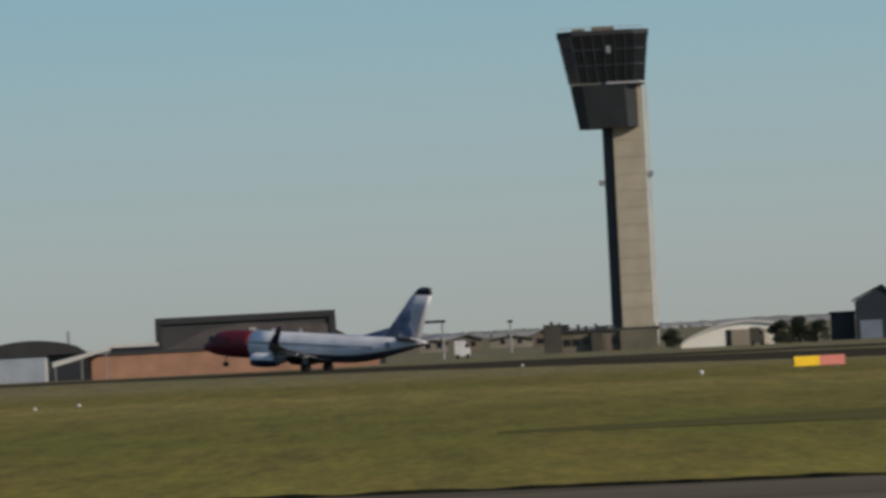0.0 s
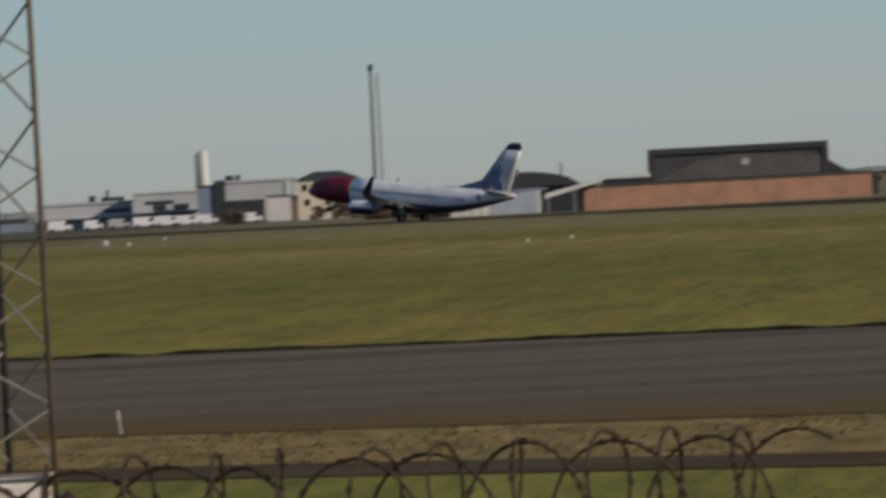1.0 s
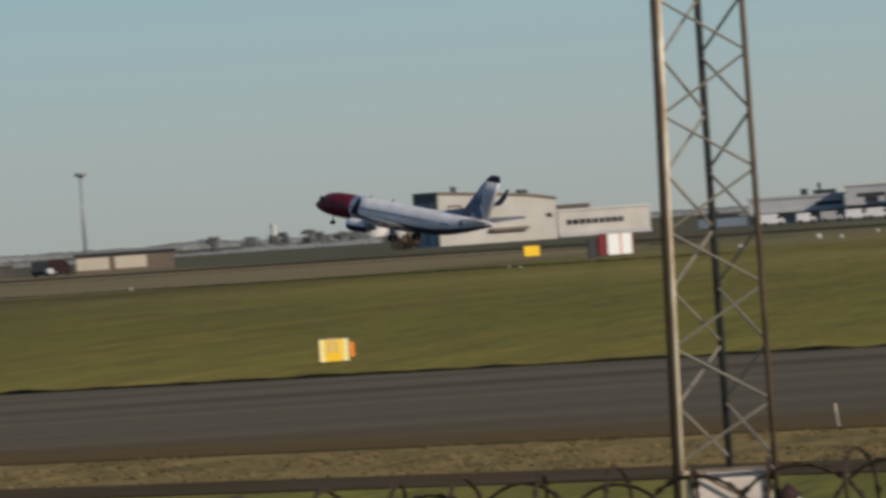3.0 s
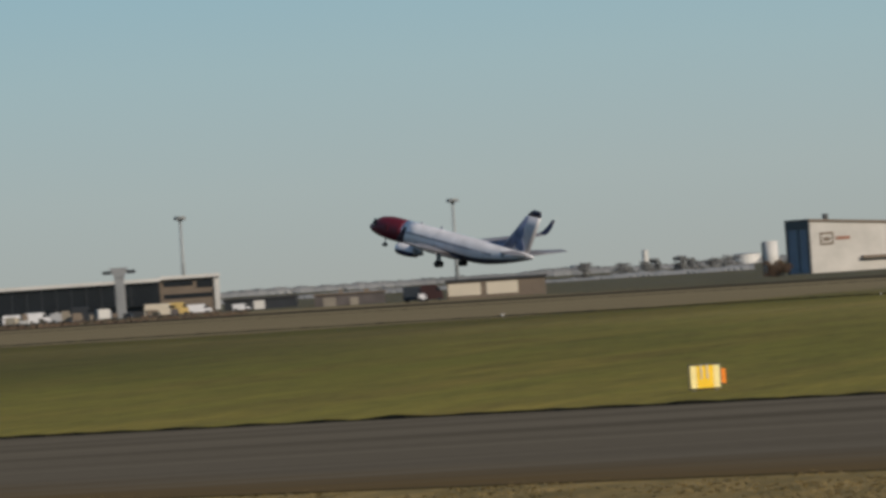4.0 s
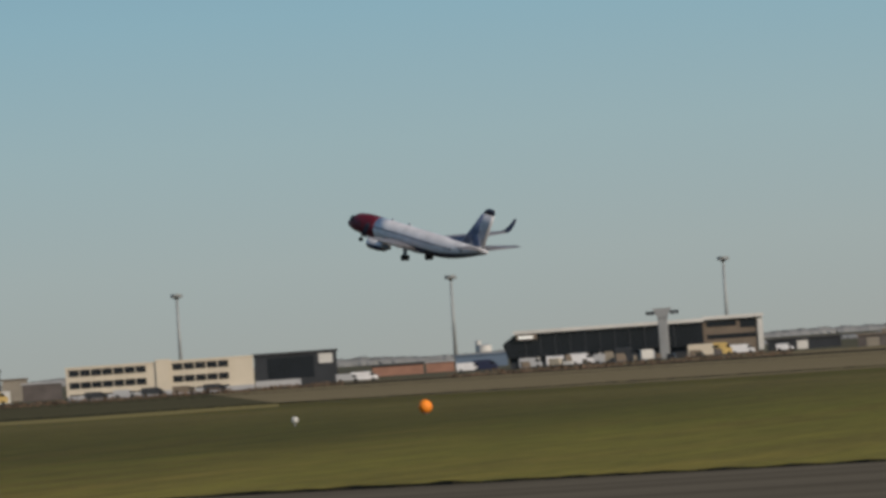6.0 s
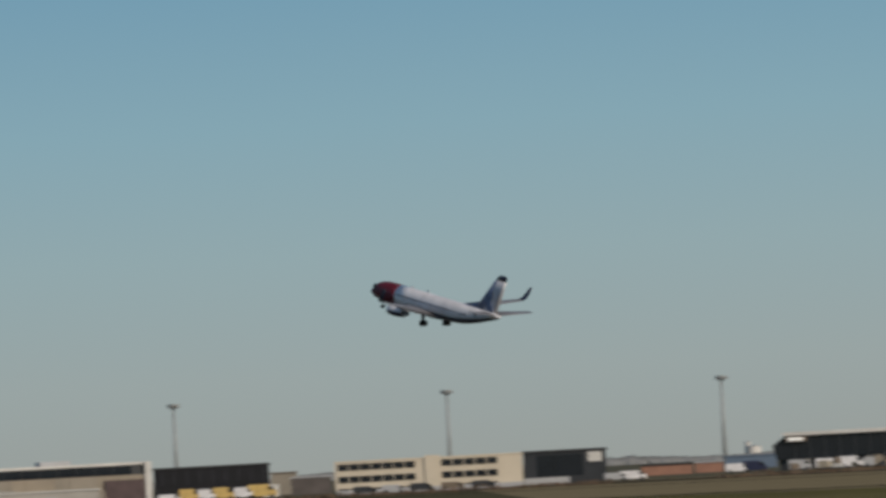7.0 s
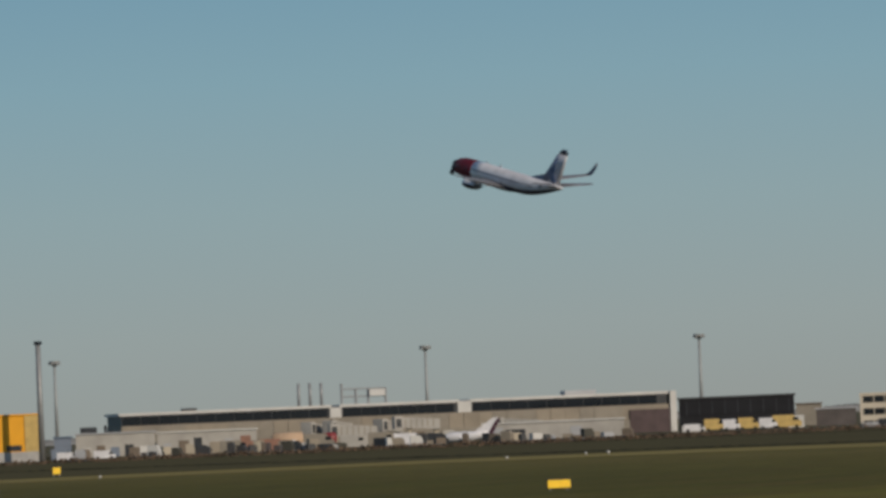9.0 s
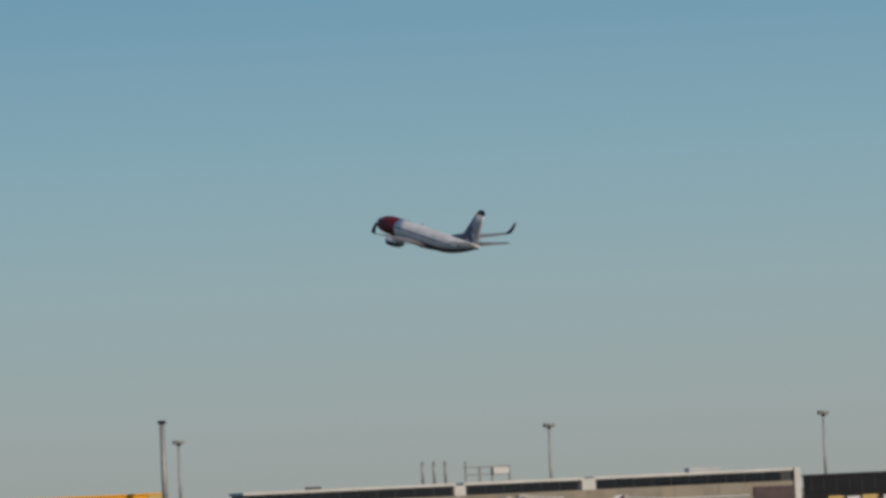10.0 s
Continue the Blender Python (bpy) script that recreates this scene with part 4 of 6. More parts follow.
def middle_buildings():
    # cream house with a dark hipped roof
    d = 1420
    m, w = frontage(1137, d, 1030, d)
    root = thing("cream_house", m, "cream two-storey house with a dark hipped roof", "house")
    ze, zt = rise(22, d), rise(36, d)
    simple("wall", root, M_CREAM, [(0, w, 0, 10, 0, ze)])
    bm = bmesh.new()
    loft(bm, [[(-0.5, -0.5, ze), (w + 0.5, -0.5, ze), (w + 0.5, 10.5, ze), (-0.5, 10.5, ze)], [(3.2, 3.5, zt), (w - 3.2, 3.5, zt), (w - 3.2, 6.5, zt), (3.2, 6.5, zt)]])
    part("roof", bm, M_BLACKROOF, root, "dark hipped roof")
    windows(root, [w * f for f in (0.12, 0.27, 0.5, 0.76, 0.9)], ze - 2.0, ze - 0.8, 0.95, M_CREAM)
    windows(root, [w * f for f in (0.15, 0.5, 0.8)], ze - 4.8, ze - 3.6, 0.95, M_CREAM)
    # grey block, dark block, chimney
    root, w, h = low_block("grey_block", 1266, 1140, 1500, 28, 20, M_GREYCLAD, M_GREYCLAD, "large pale grey flat-roofed block")
    simple("roof_plant", root, M_DARKPANEL, [(0.2, 1.9, 3, 5, h, h + 1.0), (2.2, 3.2, 3, 5, h, h + 1.0)], "dark roof plant")
    simple("lower_hall", root, M_DARKPANEL, [(0.4, w * 0.55, -2.5, -0.02, 0, h * 0.52)], "dark lower hall")
    simple("corner_strip", root, M_WHITECLAD, [(w * 0.86, w * 0.92, -0.3, 0.1, h * 0.5, h - 0.3)], "pale strip")
    root, w, h = low_block("white_hut", 1190, 1150, 1440, -2, 6, M_WHITECLAD, M_BLACKROOF, "small white hut with a flat roof", roof_t=0.2)
    root, w, h = low_block("brown_store", 1165, 1120, 1450, -4, 8, M_BROWN, M_BLACKROOF, "brown flat-roofed store beside the hut")
    root, w, h = low_block("slate_block", 1314, 1266, 1480, 22, 14, M_SLATE, M_BLACKROOF, "dark slate-grey flat-roofed block", roof_t=0.3)
    simple("stair_tower", root, M_DARKPANEL, [(w * 0.62, w + 0.1, -0.6, 5, 0, h + 0.8)], "black stair tower")
    d = 1700
    m, w = frontage(1311, d, 1291, d)
    root = thing("chimney", m, "plain white chimney stack", "chimney")
    bm = bmesh.new()
    rod(bm, (w / 2, 1.2, 0), (w / 2, 1.2, rise(84, d)), 1.25, 1.05, 20)
    part("shaft", bm, M_WHITECLAD, root, "white stack", smooth=True)
    simple("flue", root, M_BROWN, [(-0.6, 0.0, 0.9, 1.5, 0, rise(78, d))], "thin brown flue")
    root, w, h = low_block("grey_hall", 1428, 1313, 1500, 16, 18, M_GREYCLAD, M_WHITECLAD, "pale grey hall with a long window strip", roof_t=0.4)
    simple("window_strip", root, M_DARKPANEL, [(w * 0.18, w * 0.62, -0.08, 0.02, h - 2.6, h - 1.9)])
    simple("canopy", root, M_GREYCLAD, [(0, w, -3.0, 0, 2.7, 3.0)])
    simple("dark_bay", root, M_DARKPANEL, [(w * 0.3, w * 0.5, -0.1, 0.02, 3.1, 4.2), (w * 0.62, w * 0.85, -0.1, 0.02, 3.1, 4.2)])
    root, w, h = low_block("long_grey_hall", 1600, 1430, 1520, 3, 18, M_GREYCLAD, M_GREYCLAD, "long low grey hall with roof plant")
    simple("roof_plant", root, M_DARKPANEL, [(w * 0.55, w * 0.62, 3, 6, h, h + 1.2), (w * 0.68, w * 0.92, 3, 6, h, h + 0.8), (w * 0.73, w * 0.76, 3, 4, h, h + 2.2)], "dark roof plant")
    simple("window_strip", root, M_DARKPANEL, [(w * 0.7, w * 0.97, -0.08, 0.02, h - 2.3, h - 1.5)])
    simple("canopy", root, M_GREYCLAD, [(-2, w, -3.0, 0, 2.2, 2.5)])
    root, w, h = low_block("slate_shed", 1690, 1605, 1560, -22, 12, M_SLATE, M_BLACKROOF, "low dark slate shed by the hall")
    # white annex with a strip window, and the white hangar
    d = 1620
    root, w, h = low_block("white_annex", 1938, 1775, d, 6, 14, M_PALEWALL, M_WHITECLAD, "long white annex with a dark strip of windows", d1=1630, roof_t=0.3)
    for i in range(9):
        x = w * (0.12 + 0.56 * i / 8)
        simple("window", root, M_GLASS, [(x - 0.62, x + 0.62, -0.06, 0.05, h - 3.3, h - 2.2)])
    simple("lower_wall", root, M_GREYCLAD, [(0, w, -0.3, 0.0, 0, h - 5.0)])
    low_block("rear_hall", 1946, 1882, 1650, 15, 12, M_PALEWALL, M_BROWN, "pale hall with a brown roof edge behind the annex", roof_t=0.7)
    m, w = frontage(2148, 1560, 1940, 1572)
    root = thing("white_hangar", m, "white hangar with a shaded blue-grey door end", "hangar")
    h0, h1 = rise(48, 1560), rise(26, 1572)
    bm = bmesh.new()
    prism(bm, [(0, 0), (w, 0), (w, h1), (w * 0.75, h1 + 1.1), (0, h0)], 0, 11)
    part("wall", bm, M_PALEWALL, root, "white sheet wall")
    bm = bmesh.new()
    prism(bm, [(-0.2, h0), (w * 0.75, h1 + 1.1), (w + 0.2, h1), (w + 0.2, h1 + 0.5), (w * 0.75, h1 + 1.6), (-0.2, h0 + 0.5)], -0.3, 11.3)
    part("roof", bm, M_BROWN, root, "brown-grey roof edge")
    simple("sign_board", root, M_BROWN, [(2.2, 2.5, -0.15, 0.02, h0 - 5.0, h0 - 2.4), (2.5, 5.2, -0.15, 0.02, h0 - 2.8, h0 - 2.4), (2.5, 5.2, -0.15, 0.02, h0 - 5.0, h0 - 4.6),
                                         (4.9, 5.2, -0.15, 0.02, h0 - 4.6, h0 - 2.8), (3.0, 4.4, -0.15, 0.02, h0 - 4.2, h0 - 3.4)], "dark square emblem")
    simple("sign_bar", root, M_TERRA, [(5.8, 9.0, -0.12, 0.02, h0 - 4.1, h0 - 3.4)], "faded reddish sign bar")
    simple("low_canopy", root, M_BROWN, [(w * 0.42, w * 0.74, -1.2, 0, 2.4, 3.0)])
    simple("roof_vent", root, M_DARKPANEL, [(5.5, 6.3, 4, 5, h0 - 0.4, h0 + 1.4), (w * 0.78, w * 0.84, 4, 6, h1 + 1.0, h1 + 2.4)])
    simple("window", root, M_GLASS, [(w * 0.91, w * 0.96, -0.05, 0.03, h1 - 3.6, h1 - 2.8)])
    simple("end_frame", root, M_DARKPANEL, [(-0.35, 0, -0.1, 11.0, h0 - 1.5, h0 + 0.1), (-0.3, 0, 0, 1.0, 0, h0 - 1.5), (-0.3, 0, 10.0, 11.0, 0, h0 - 1.5)], "dark door frame")
    # the end's blue shade is put into the door leaf colour
    simple("door_leaf", root, M_SLATE, [(-0.2, 0, 1.0, 4.6, 0.2, h0 - 1.6), (-0.16, 0, 5.8, 10.0, 0.2, h0 - 1.6)], "door leaf coloured blue-grey for shade")
    simple("door_gap", root, M_DARKPANEL, [(-0.1, 0, 4.6, 5.8, 0.2, h0 - 1.6)], "dark gap between the doors")
    d = 1600
    m, w = frontage(2232, d, 2206, d)
    root = thing("silo", m, "rounded white silo beside the hangar", "silo")
    bm = bmesh.new()
    rod(bm, (w / 2, 1.6, 0), (w / 2, 1.6, rise(18, d)), w * 0.5, w * 0.5, 24)
    part("tank", bm, M_WHITECLAD, root, "white tank", smooth=True)
    simple("ladder", root, M_BROWN, [(-0.35, 0.05, 1.2, 1.6, 0, rise(16, d))])


def apron_buildings():
    # low bungalow with pale panels
    d = 1400
    root, w, h = low_block("bungalow", 2795, 2620, d, -14, 8, M_BROWN, M_BLACKROOF, "low dark bungalow with two pale wall panels", roof_t=0.5)
    simple("pale_panel", root, M_CREAM, [(w * 0.01, w * 0.34, -0.12, 0.02, 0.6, h - 0.8)], "cream wall panel")
    simple("pale_panel", root, M_CREAM, [(w * 0.40, w * 0.72, -0.12, 0.02, 0.6, h - 0.8)], "cream wall panel")
    root, w, h = low_block("long_shed", 3030, 2905, 1480, -24, 8, M_DUSK, M_BROWN, "long low grey-brown shed with a brown roof", roof_t=0.3)
    simple("door", root, M_TANG, [(w * 0.12, w * 0.3, -0.1, 0.02, 0, 1.7), (w * 0.5, w * 0.62, -0.1, 0.02, 0, 1.5)], "tan door")
    simple("roof_vent", root, M_BROWN, [(w * 0.35, w * 0.4, 2, 3, h - 0.1, h + 0.7), (w * 0.7, w * 0.78, 2, 4, h - 0.1, h + 0.5)])
    root, w, h = low_block("low_store", 3190, 3060, 1600, -22, 8, M_DARKPANEL, M_BLACKROOF, "low dark store with pale door")
    simple("pale_door", root, M_WHITECLAD, [(w * 0.4, w * 0.55, -0.1, 0.02, 0, 1.8)])
    # dark glazed departure pier
    d = 1560
    m, w = frontage(3660, d, 3196, d)
    root = thing("glazed_pier", m, "long dark glazed terminal pier with a pale roof edge", "terminal")
    h = rise(23, d)
    split = w * (3660 - 3302) / 464
    bm = bmesh.new()
    prism(bm, [(1.2, 2.2), (split, 2.2), (split, h - 0.7), (3.0, h - 0.7), (0.3, h - 2.6)], 0, 18)
    part("glazing", bm, M_GLASS, root, "dark curtain glazing")
    simple("roof", root, M_WHITECLAD, [(2.6, split + 0.2, -1.2, 18.6, h - 0.7, h)], "pale overhanging roof edge")
    simple("undercroft", root, M_DARKPANEL, [(1.6, split, 1.5, 17, 0, 2.2)])
    simple("wing_wall", root, M_BROWN, [(split, w - 1.1, 0.4, 17, 0, h - 0.4)], "brown panelled wing")
    simple("wing_roof", root, M_WHITECLAD, [(split + 0.2, w + 0.2, -0.6, 17.6, h - 0.4, h + 0.3)], "white roof edge")
    simple("end_column", root, M_WHITECLAD, [(w - 1.1, w, 0, 17, 0.6, h - 0.4)], "white end wall")
    simple("wing_glazing", root, M_GLASS, [(split + 0.8, w - 5.4, 0.3, 0.45, h - 1.9, h - 0.9), (w - 4.6, w - 1.5, 0.3, 0.45, h - 2.4, h - 0.8), (split + 0.8, w - 1.5, 0.3, 0.45, h - 4.4, h - 3.5)])
    simple("sign_light", root, M_SIGNW, [(3.6, 6.6, -1.35, -1.15, h - 1.75, h - 1.1)], "white lit panel")
    simple("sign_frame", root, M_BROWN, [(3.2, 7.4, -1.3, -0.9, h - 1.9, h - 0.9)], "dark reddish panel")
    for i in range(11):
        x = 5.0 + i * 3.05
        simple("mullion", root, M_DARKPANEL, [(x - 0.12, x + 0.12, -0.15, 0.02, 2.2, h - 0.75)])
    for i in range(7):
        x = 5.0 + i * 2.5
        simple("pier_column", root, M_CONCG, [(x - 0.3, x + 0.3, -0.4, 0.3, 0, 2.2)], "pale column")
    # T-shaped stand mast in front
    d = 1545
    p = spot(3372, d)
    root = thing("floodlight_pylon", pose(p.x, p.y, 0, 0, 0, math.degrees(3372 / UNIT)), "pale concrete T-shaped floodlight pylon", "light pylon")
    hz = rise(46, d)
    simple("column", root, M_STEEL, [(-1.0, 1.0, -0.6, 0.6, 0, hz - 0.8)], "pale column", bevel=0.15)
    bm = bmesh.new()
    prism(bm, [(-1.0, hz - 2.0), (1.0, hz - 2.0), (1.9, hz), (-1.9, hz)], -0.8, 0.8)
    part("head", bm, M_STEEL, root)
    simple("arm", root, M_STEEL, [(-3.2, 3.2, -0.25, 0.25, hz - 1.0, hz - 0.7)])
    for x in (-2.9, -2.0, 2.0, 2.9):
        simple("lamp", root, M_DARKPANEL, [(x - 0.4, x + 0.4, -0.5, 0.4, hz - 1.3, hz - 0.55)])
    # office block: cream with window bands, and its black hall
    d = 1470
    root, w, h = low_block("office_block", 4432, 4100, d, 13, 14, M_CREAM, M_CREAM, "cream three-storey office with dark bands of windows", roof_t=0.35, over=0.1)
    for r in range(3):
        z = h - 1.75 - r * 2.35
        for i in range(7):
            x = 1.6 + i * 2.15
            windows(root, [x], z - 0.1, z + 1.15, 1.95, M_CREAM)
        for i in range(5):
            x = w * 0.58 + 0.6 + i * 2.2
            windows(root, [x], z - 0.1, z + 1.15, 1.95, M_CREAM)
    simple("stair_core", root, M_CREAM, [(w * 0.48, w * 0.56, -0.35, 0.1, 0, h + 0.35)])
    simple("ground_floor", root, M_GREYCLAD, [(0.3, w, -0.5, 0, 0, 0.9)])
    root, w, h = low_block("black_hall", 4098, 3952, 1500, 14, 16, M_DARKPANEL, M_BLACKROOF, "black-clad hall with a pale end panel", roof_t=0.5)
    simple("glazing", root, M_GLASS, [(w * 0.16, w * 0.72, -0.1, 0.05, 1.5, h - 1.0)])
    simple("pale_panel", root, M_WHITECLAD, [(w * 0.78, w * 0.95, -0.15, 0.02, h - 2.6, h - 0.7)], "pale panel")
    simple("low_front", root, M_GREYCLAD, [(w * 0.0, w * 0.55, -3, -0.1, 0, 1.3)], "low grey front")
    root, w, h = low_block("terracotta_sheds", 3890, 3800, 1700, -20, 8, M_TERRA, M_BLACKROOF, "row of low terracotta sheds", roof_t=0.4)
    root, w, h = low_block("terracotta_sheds", 3795, 3745, 1720, -20, 8, M_TERRA, M_GREYCLAD, "low terracotta sheds with a pale roof", roof_t=0.3)
    root, w, h = low_block("blue_hall", 3742, 3650, 1900, -13, 12, M_BLUE, M_BLUE, "distant blue hall behind the pier", roof_t=0.3)
    # black-glazed hall with yellow vehicles before it
    d = 1620
    root, w, h = low_block("black_glazed_hall", 4752, 4548, d, 18, 16, M_BLACKCLAD, M_BLACKROOF, "black glazed hall on a low yellow and white base", roof_t=0.5)
    simple("glazing", root, M_BLACKCLAD, [(w * 0.04, w * 0.97, -0.15, 0.05, h * 0.48, h - 0.9)])
    for i in range(9):
        x = w * (i + 0.6) / 9
        simple("mullion", root, M_DARKPANEL, [(x - 0.1, x + 0.1, -0.22, -0.1, h * 0.48, h - 0.9)])
    simple("base_panel", root, M_WHITECLAD, [(w * 0.02, w * 0.24, -0.5, 0, 0, 1.2), (w * 0.94, w * 1.08, -0.4, 3, 0, 2.6)])
    root, w, h = low_block("grey_store", 4510, 4440, 1640, -10, 8, M_DUSK, M_GREYCLAD, "low grey store beside the office", roof_t=0.3)
    root, w, h = low_block("far_store", 4545, 4500, 1720, 0, 8, M_TANG, M_BROWN, "low tan store behind the hall", roof_t=0.3)
    # long terminal
    d = 1760
    m, w = frontage(5738, 1695, 4766, 1715)
    root = thing("long_terminal", m, "very long tan terminal with a dark clerestory band", "terminal")
    h = rise(31, 1700)

    def along(b):
        return w * (5738 - b) / (5738 - 4766)
    simple("wall", root, M_TAN, [(0, w, 0, 26, 0, h - 2.75)], "tan panelled wall")
    for i in range(34):
        x = 1.0 + i * (w - 12) / 34
        simple("wall_panel", root, (M_TAN, M_TANG)[(i * 5 // 3) % 2], [(x + 0.06, x + (w - 12) / 34 - 0.06, -0.10 - 0.05 * (i % 3), 0.01, 2.9, h - 2.9)])
    for b0, b1 in ((5738, 5372), (5350, 5146), (5120, 4772)):
        simple("clerestory", root, M_DARKPANEL, [(along(b0), along(b1), 0.3, 25, h - 2.75, h - 0.5)], "dark clerestory band")
        for k in range(int((along(b1) - along(b0)) / 4.2)):
            x = along(b0) + 0.3 + k * 4.2
            simple("clerestory_pane", root, M_GLASS, [(x, x + 4.0, 0.18, 0.31, h - 2.6, h - 0.75)])
        simple("roof", root, M_WHITECLAD, [(along(b0) - 0.5, along(b1) + 0.5, 0.0, 26, h - 0.5, h + 0.1)], "pale roof edge")
    simple("link", root, M_WHITECLAD, [(along(5371), along(5351), 0.1, 25, h - 2.75, h - 0.5)])
    simple("link", root, M_WHITECLAD, [(along(5145), along(5121), 0.1, 25, h - 2.75, h - 0.2)])
    simple("end_wall", root, M_WHITECLAD, [(w - 0.2, w + 1.2, -0.6, 26, 0, h + 0.1)], "white end wall")
    simple("end_shade", root, M_ENDBAY, [(w - 9.5, w - 0.3, -0.5, 0, 0, 5.2)], "dark purple-brown end bay")
    simple("lower_band", root, M_TANG, [(0.5, w - 10, -2.6, 0, 0, 2.9)], "grey lower storey")
    for i in range(30):
        x = 2 + i * (w - 14) / 30
        simple("bay_door", root, (M_PALESHED, M_TANG, M_DARKPANEL, M_PALESHED, M_BROWN)[(i * 7) % 5], [(x, x + 1.9 + (i % 3) * 0.6, -2.75, -2.58, 0, 1.9 + (i % 2) * 0.5)])
    simple("sky_light", root, M_GREYCLAD, [(along(4945), along(4890), 6, 12, h, h + 1.1)], "pale roof light")
    simple("roof_hut", root, M_DARKPANEL, [(along(5625), along(5600), 5, 8, h, h + 0.7)])
    for b in (5416, 5396, 5376):
        bm = bmesh.new()
        rod(bm, (along(b), 8, h - 0.3), (along(b), 8, h + 5.2), 0.36, 0.34, 12)
        part("exhaust_pipe", bm, M_STEEL, root, "grey exhaust pipe", smooth=True)
    x0, x1 = along(5340), along(5262)
    frame_bm = bmesh.new()
    for x in (x0, x0 + 3.2, x0 + 6.0, x1):
        rod(frame_bm, (x, 8, h - 0.3), (x, 8, h + (4.8 if x == x0 else 3.6)), 0.28)
    for z in (h + 1.8, h + 3.5):
        rod(frame_bm, (x0, 8, z), (x1, 8, z), 0.16)
    part("roof_gantry", frame_bm, M_STEEL, root, "grey roof gantry")
    simple("gantry_tank", root, M_WHITECLAD, [(x0 + 6.2, x1 - 0.3, 7, 9.5, h + 1.8, h + 3.3)], "pale tank")
    root, w, h = low_block("white_freight_shed", 5676, 5500, 1560, -3, 12, M_PALESHED, M_WHITECLAD, "long pale freight shed", roof_t=0.3)
    for i in range(6):
        simple("dock_door", root, (M_GREYCLAD, M_BROWN, M_DARKPANEL, M_TAN, M_GREYCLAD, M_TERRA)[i], [(w * (0.06 + 0.155 * i), w * (0.06 + 0.155 * i) + 1.6 + 0.5 * (i % 2), -0.12, 0.02, 0, 2.3 + 0.5 * (i % 3))])
    root, w, h = low_block("grey_freight_shed", 5820, 5680, 1600, 0, 12, M_PALESHED, M_GREYCLAD, "grey freight shed with roof plant", roof_t=0.3)
    for i in range(5):
        simple("dock_door", root, (M_WHITECLAD, M_BROWN, M_SLATE, M_DARKPANEL, M_WHITECLAD)[i], [(w * (0.08 + 0.18 * i), w * (0.08 + 0.18 * i) + 1.8, -0.12, 0.02, 0, 2.0 + 0.4 * (i % 2))])
    simple("roof_plant", root, M_DARKPANEL, [(1.0, 4.5, 3, 6, h, h + 1.2), (6, 6.6, 3, 4, h, h + 1.5)])
    root, w, h = low_block("white_store", 5100, 4850, 1560, -12, 9, M_PALESHED, M_WHITECLAD, "low white store on the apron", roof_t=0.3)
    simple("door_gap", root, M_DARKPANEL, [(w * 0.16, w * 0.30, -0.1, 0.02, 0, 2.2)])
    simple("sheet_wall", root, M_GREYCLAD, [(w * 0.02, w * 0.14, -0.1, 0.02, 0, 2.6), (w * 0.62, w * 0.7, -0.1, 0.02, 0, 2.4)])
    # yellow hall and the tall pole
    d = 1500
    root, w, h = low_block("yellow_hall", 6150, 5883, d, 39, 20, M_YELLOW, M_YELLOW, "bright yellow sheet-metal hall", roof_t=0.3)
    simple("corner_strip", root, M_MUSTARD, [(w - 2.9, w + 0.05, -0.2, 20, 0.9, h - 0.25)], "faded tan corner panel")
    simple("low_opening", root, M_DARKPANEL, [(w - 6.6, w - 3.6, -0.1, 0.05, 2.2, 3.3)], "dark opening")
    simple("plinth", root, M_CONCG, [(0, w, -0.3, 0, 0, 2.0)], "grey concrete plinth")
    root, w, h = low_block("blue_store", 5858, 5828, 1620, -4, 8, M_SLATE, M_BLUE, "small blue-grey store by the flue", roof_t=0.3)
    p = spot(5880, 1490)
    root = thing("flue_stack", pose(p.x, p.y, 0), "tall slim grey steel flue", "chimney")
    bm = bmesh.new()
    rod(bm, (0, 0, 0), (0, 0, rise(165, 1490)), 0.62, 0.5, 14)
    part("pipe", bm, M_STEEL, root, smooth=True)
    simple("cap", root, M_DARKPANEL, [(-0.6, 0.6, -0.6, 0.6, rise(160, 1490), rise(166, 1490))])


# ---------------------------------------------------------------- masts, signs, small things
def light_mast(b, d, e):
    p = spot(b, d)
    root = thing("light_mast", pose(p.x, p.y, 0, 0, 0, math.degrees(b / UNIT)), "slim grey steel high-mast apron light", "light mast", group="apron light masts")
    h = rise(e, d)
    bm = bmesh.new()
    rod(bm, (0, 0, 0), (0, 0, h - 0.6), 0.62, 0.34, 12)
    part("pole", bm, M_MAST, root, smooth=True)
    bm = bmesh.new()
    loft(bm, [[(r * math.cos(k * math.tau / 14), r * math.sin(k * math.tau / 14), z) for k in range(14)] for z, r in ((h - 1.5, 0.5), (h - 0.5, 1.6), (h + 0.1, 1.7))])
    part("head_frame", bm, M_MAST, root)
    for k in range(6):
        a = k * math.tau / 6
        simple("lamp", root, M_STEEL, [(1.5 * math.cos(a) - 0.3, 1.5 * math.cos(a) + 0.3, 1.5 * math.sin(a) - 0.3, 1.5 * math.sin(a) + 0.3, h - 1.0, h - 0.3)])
    return root


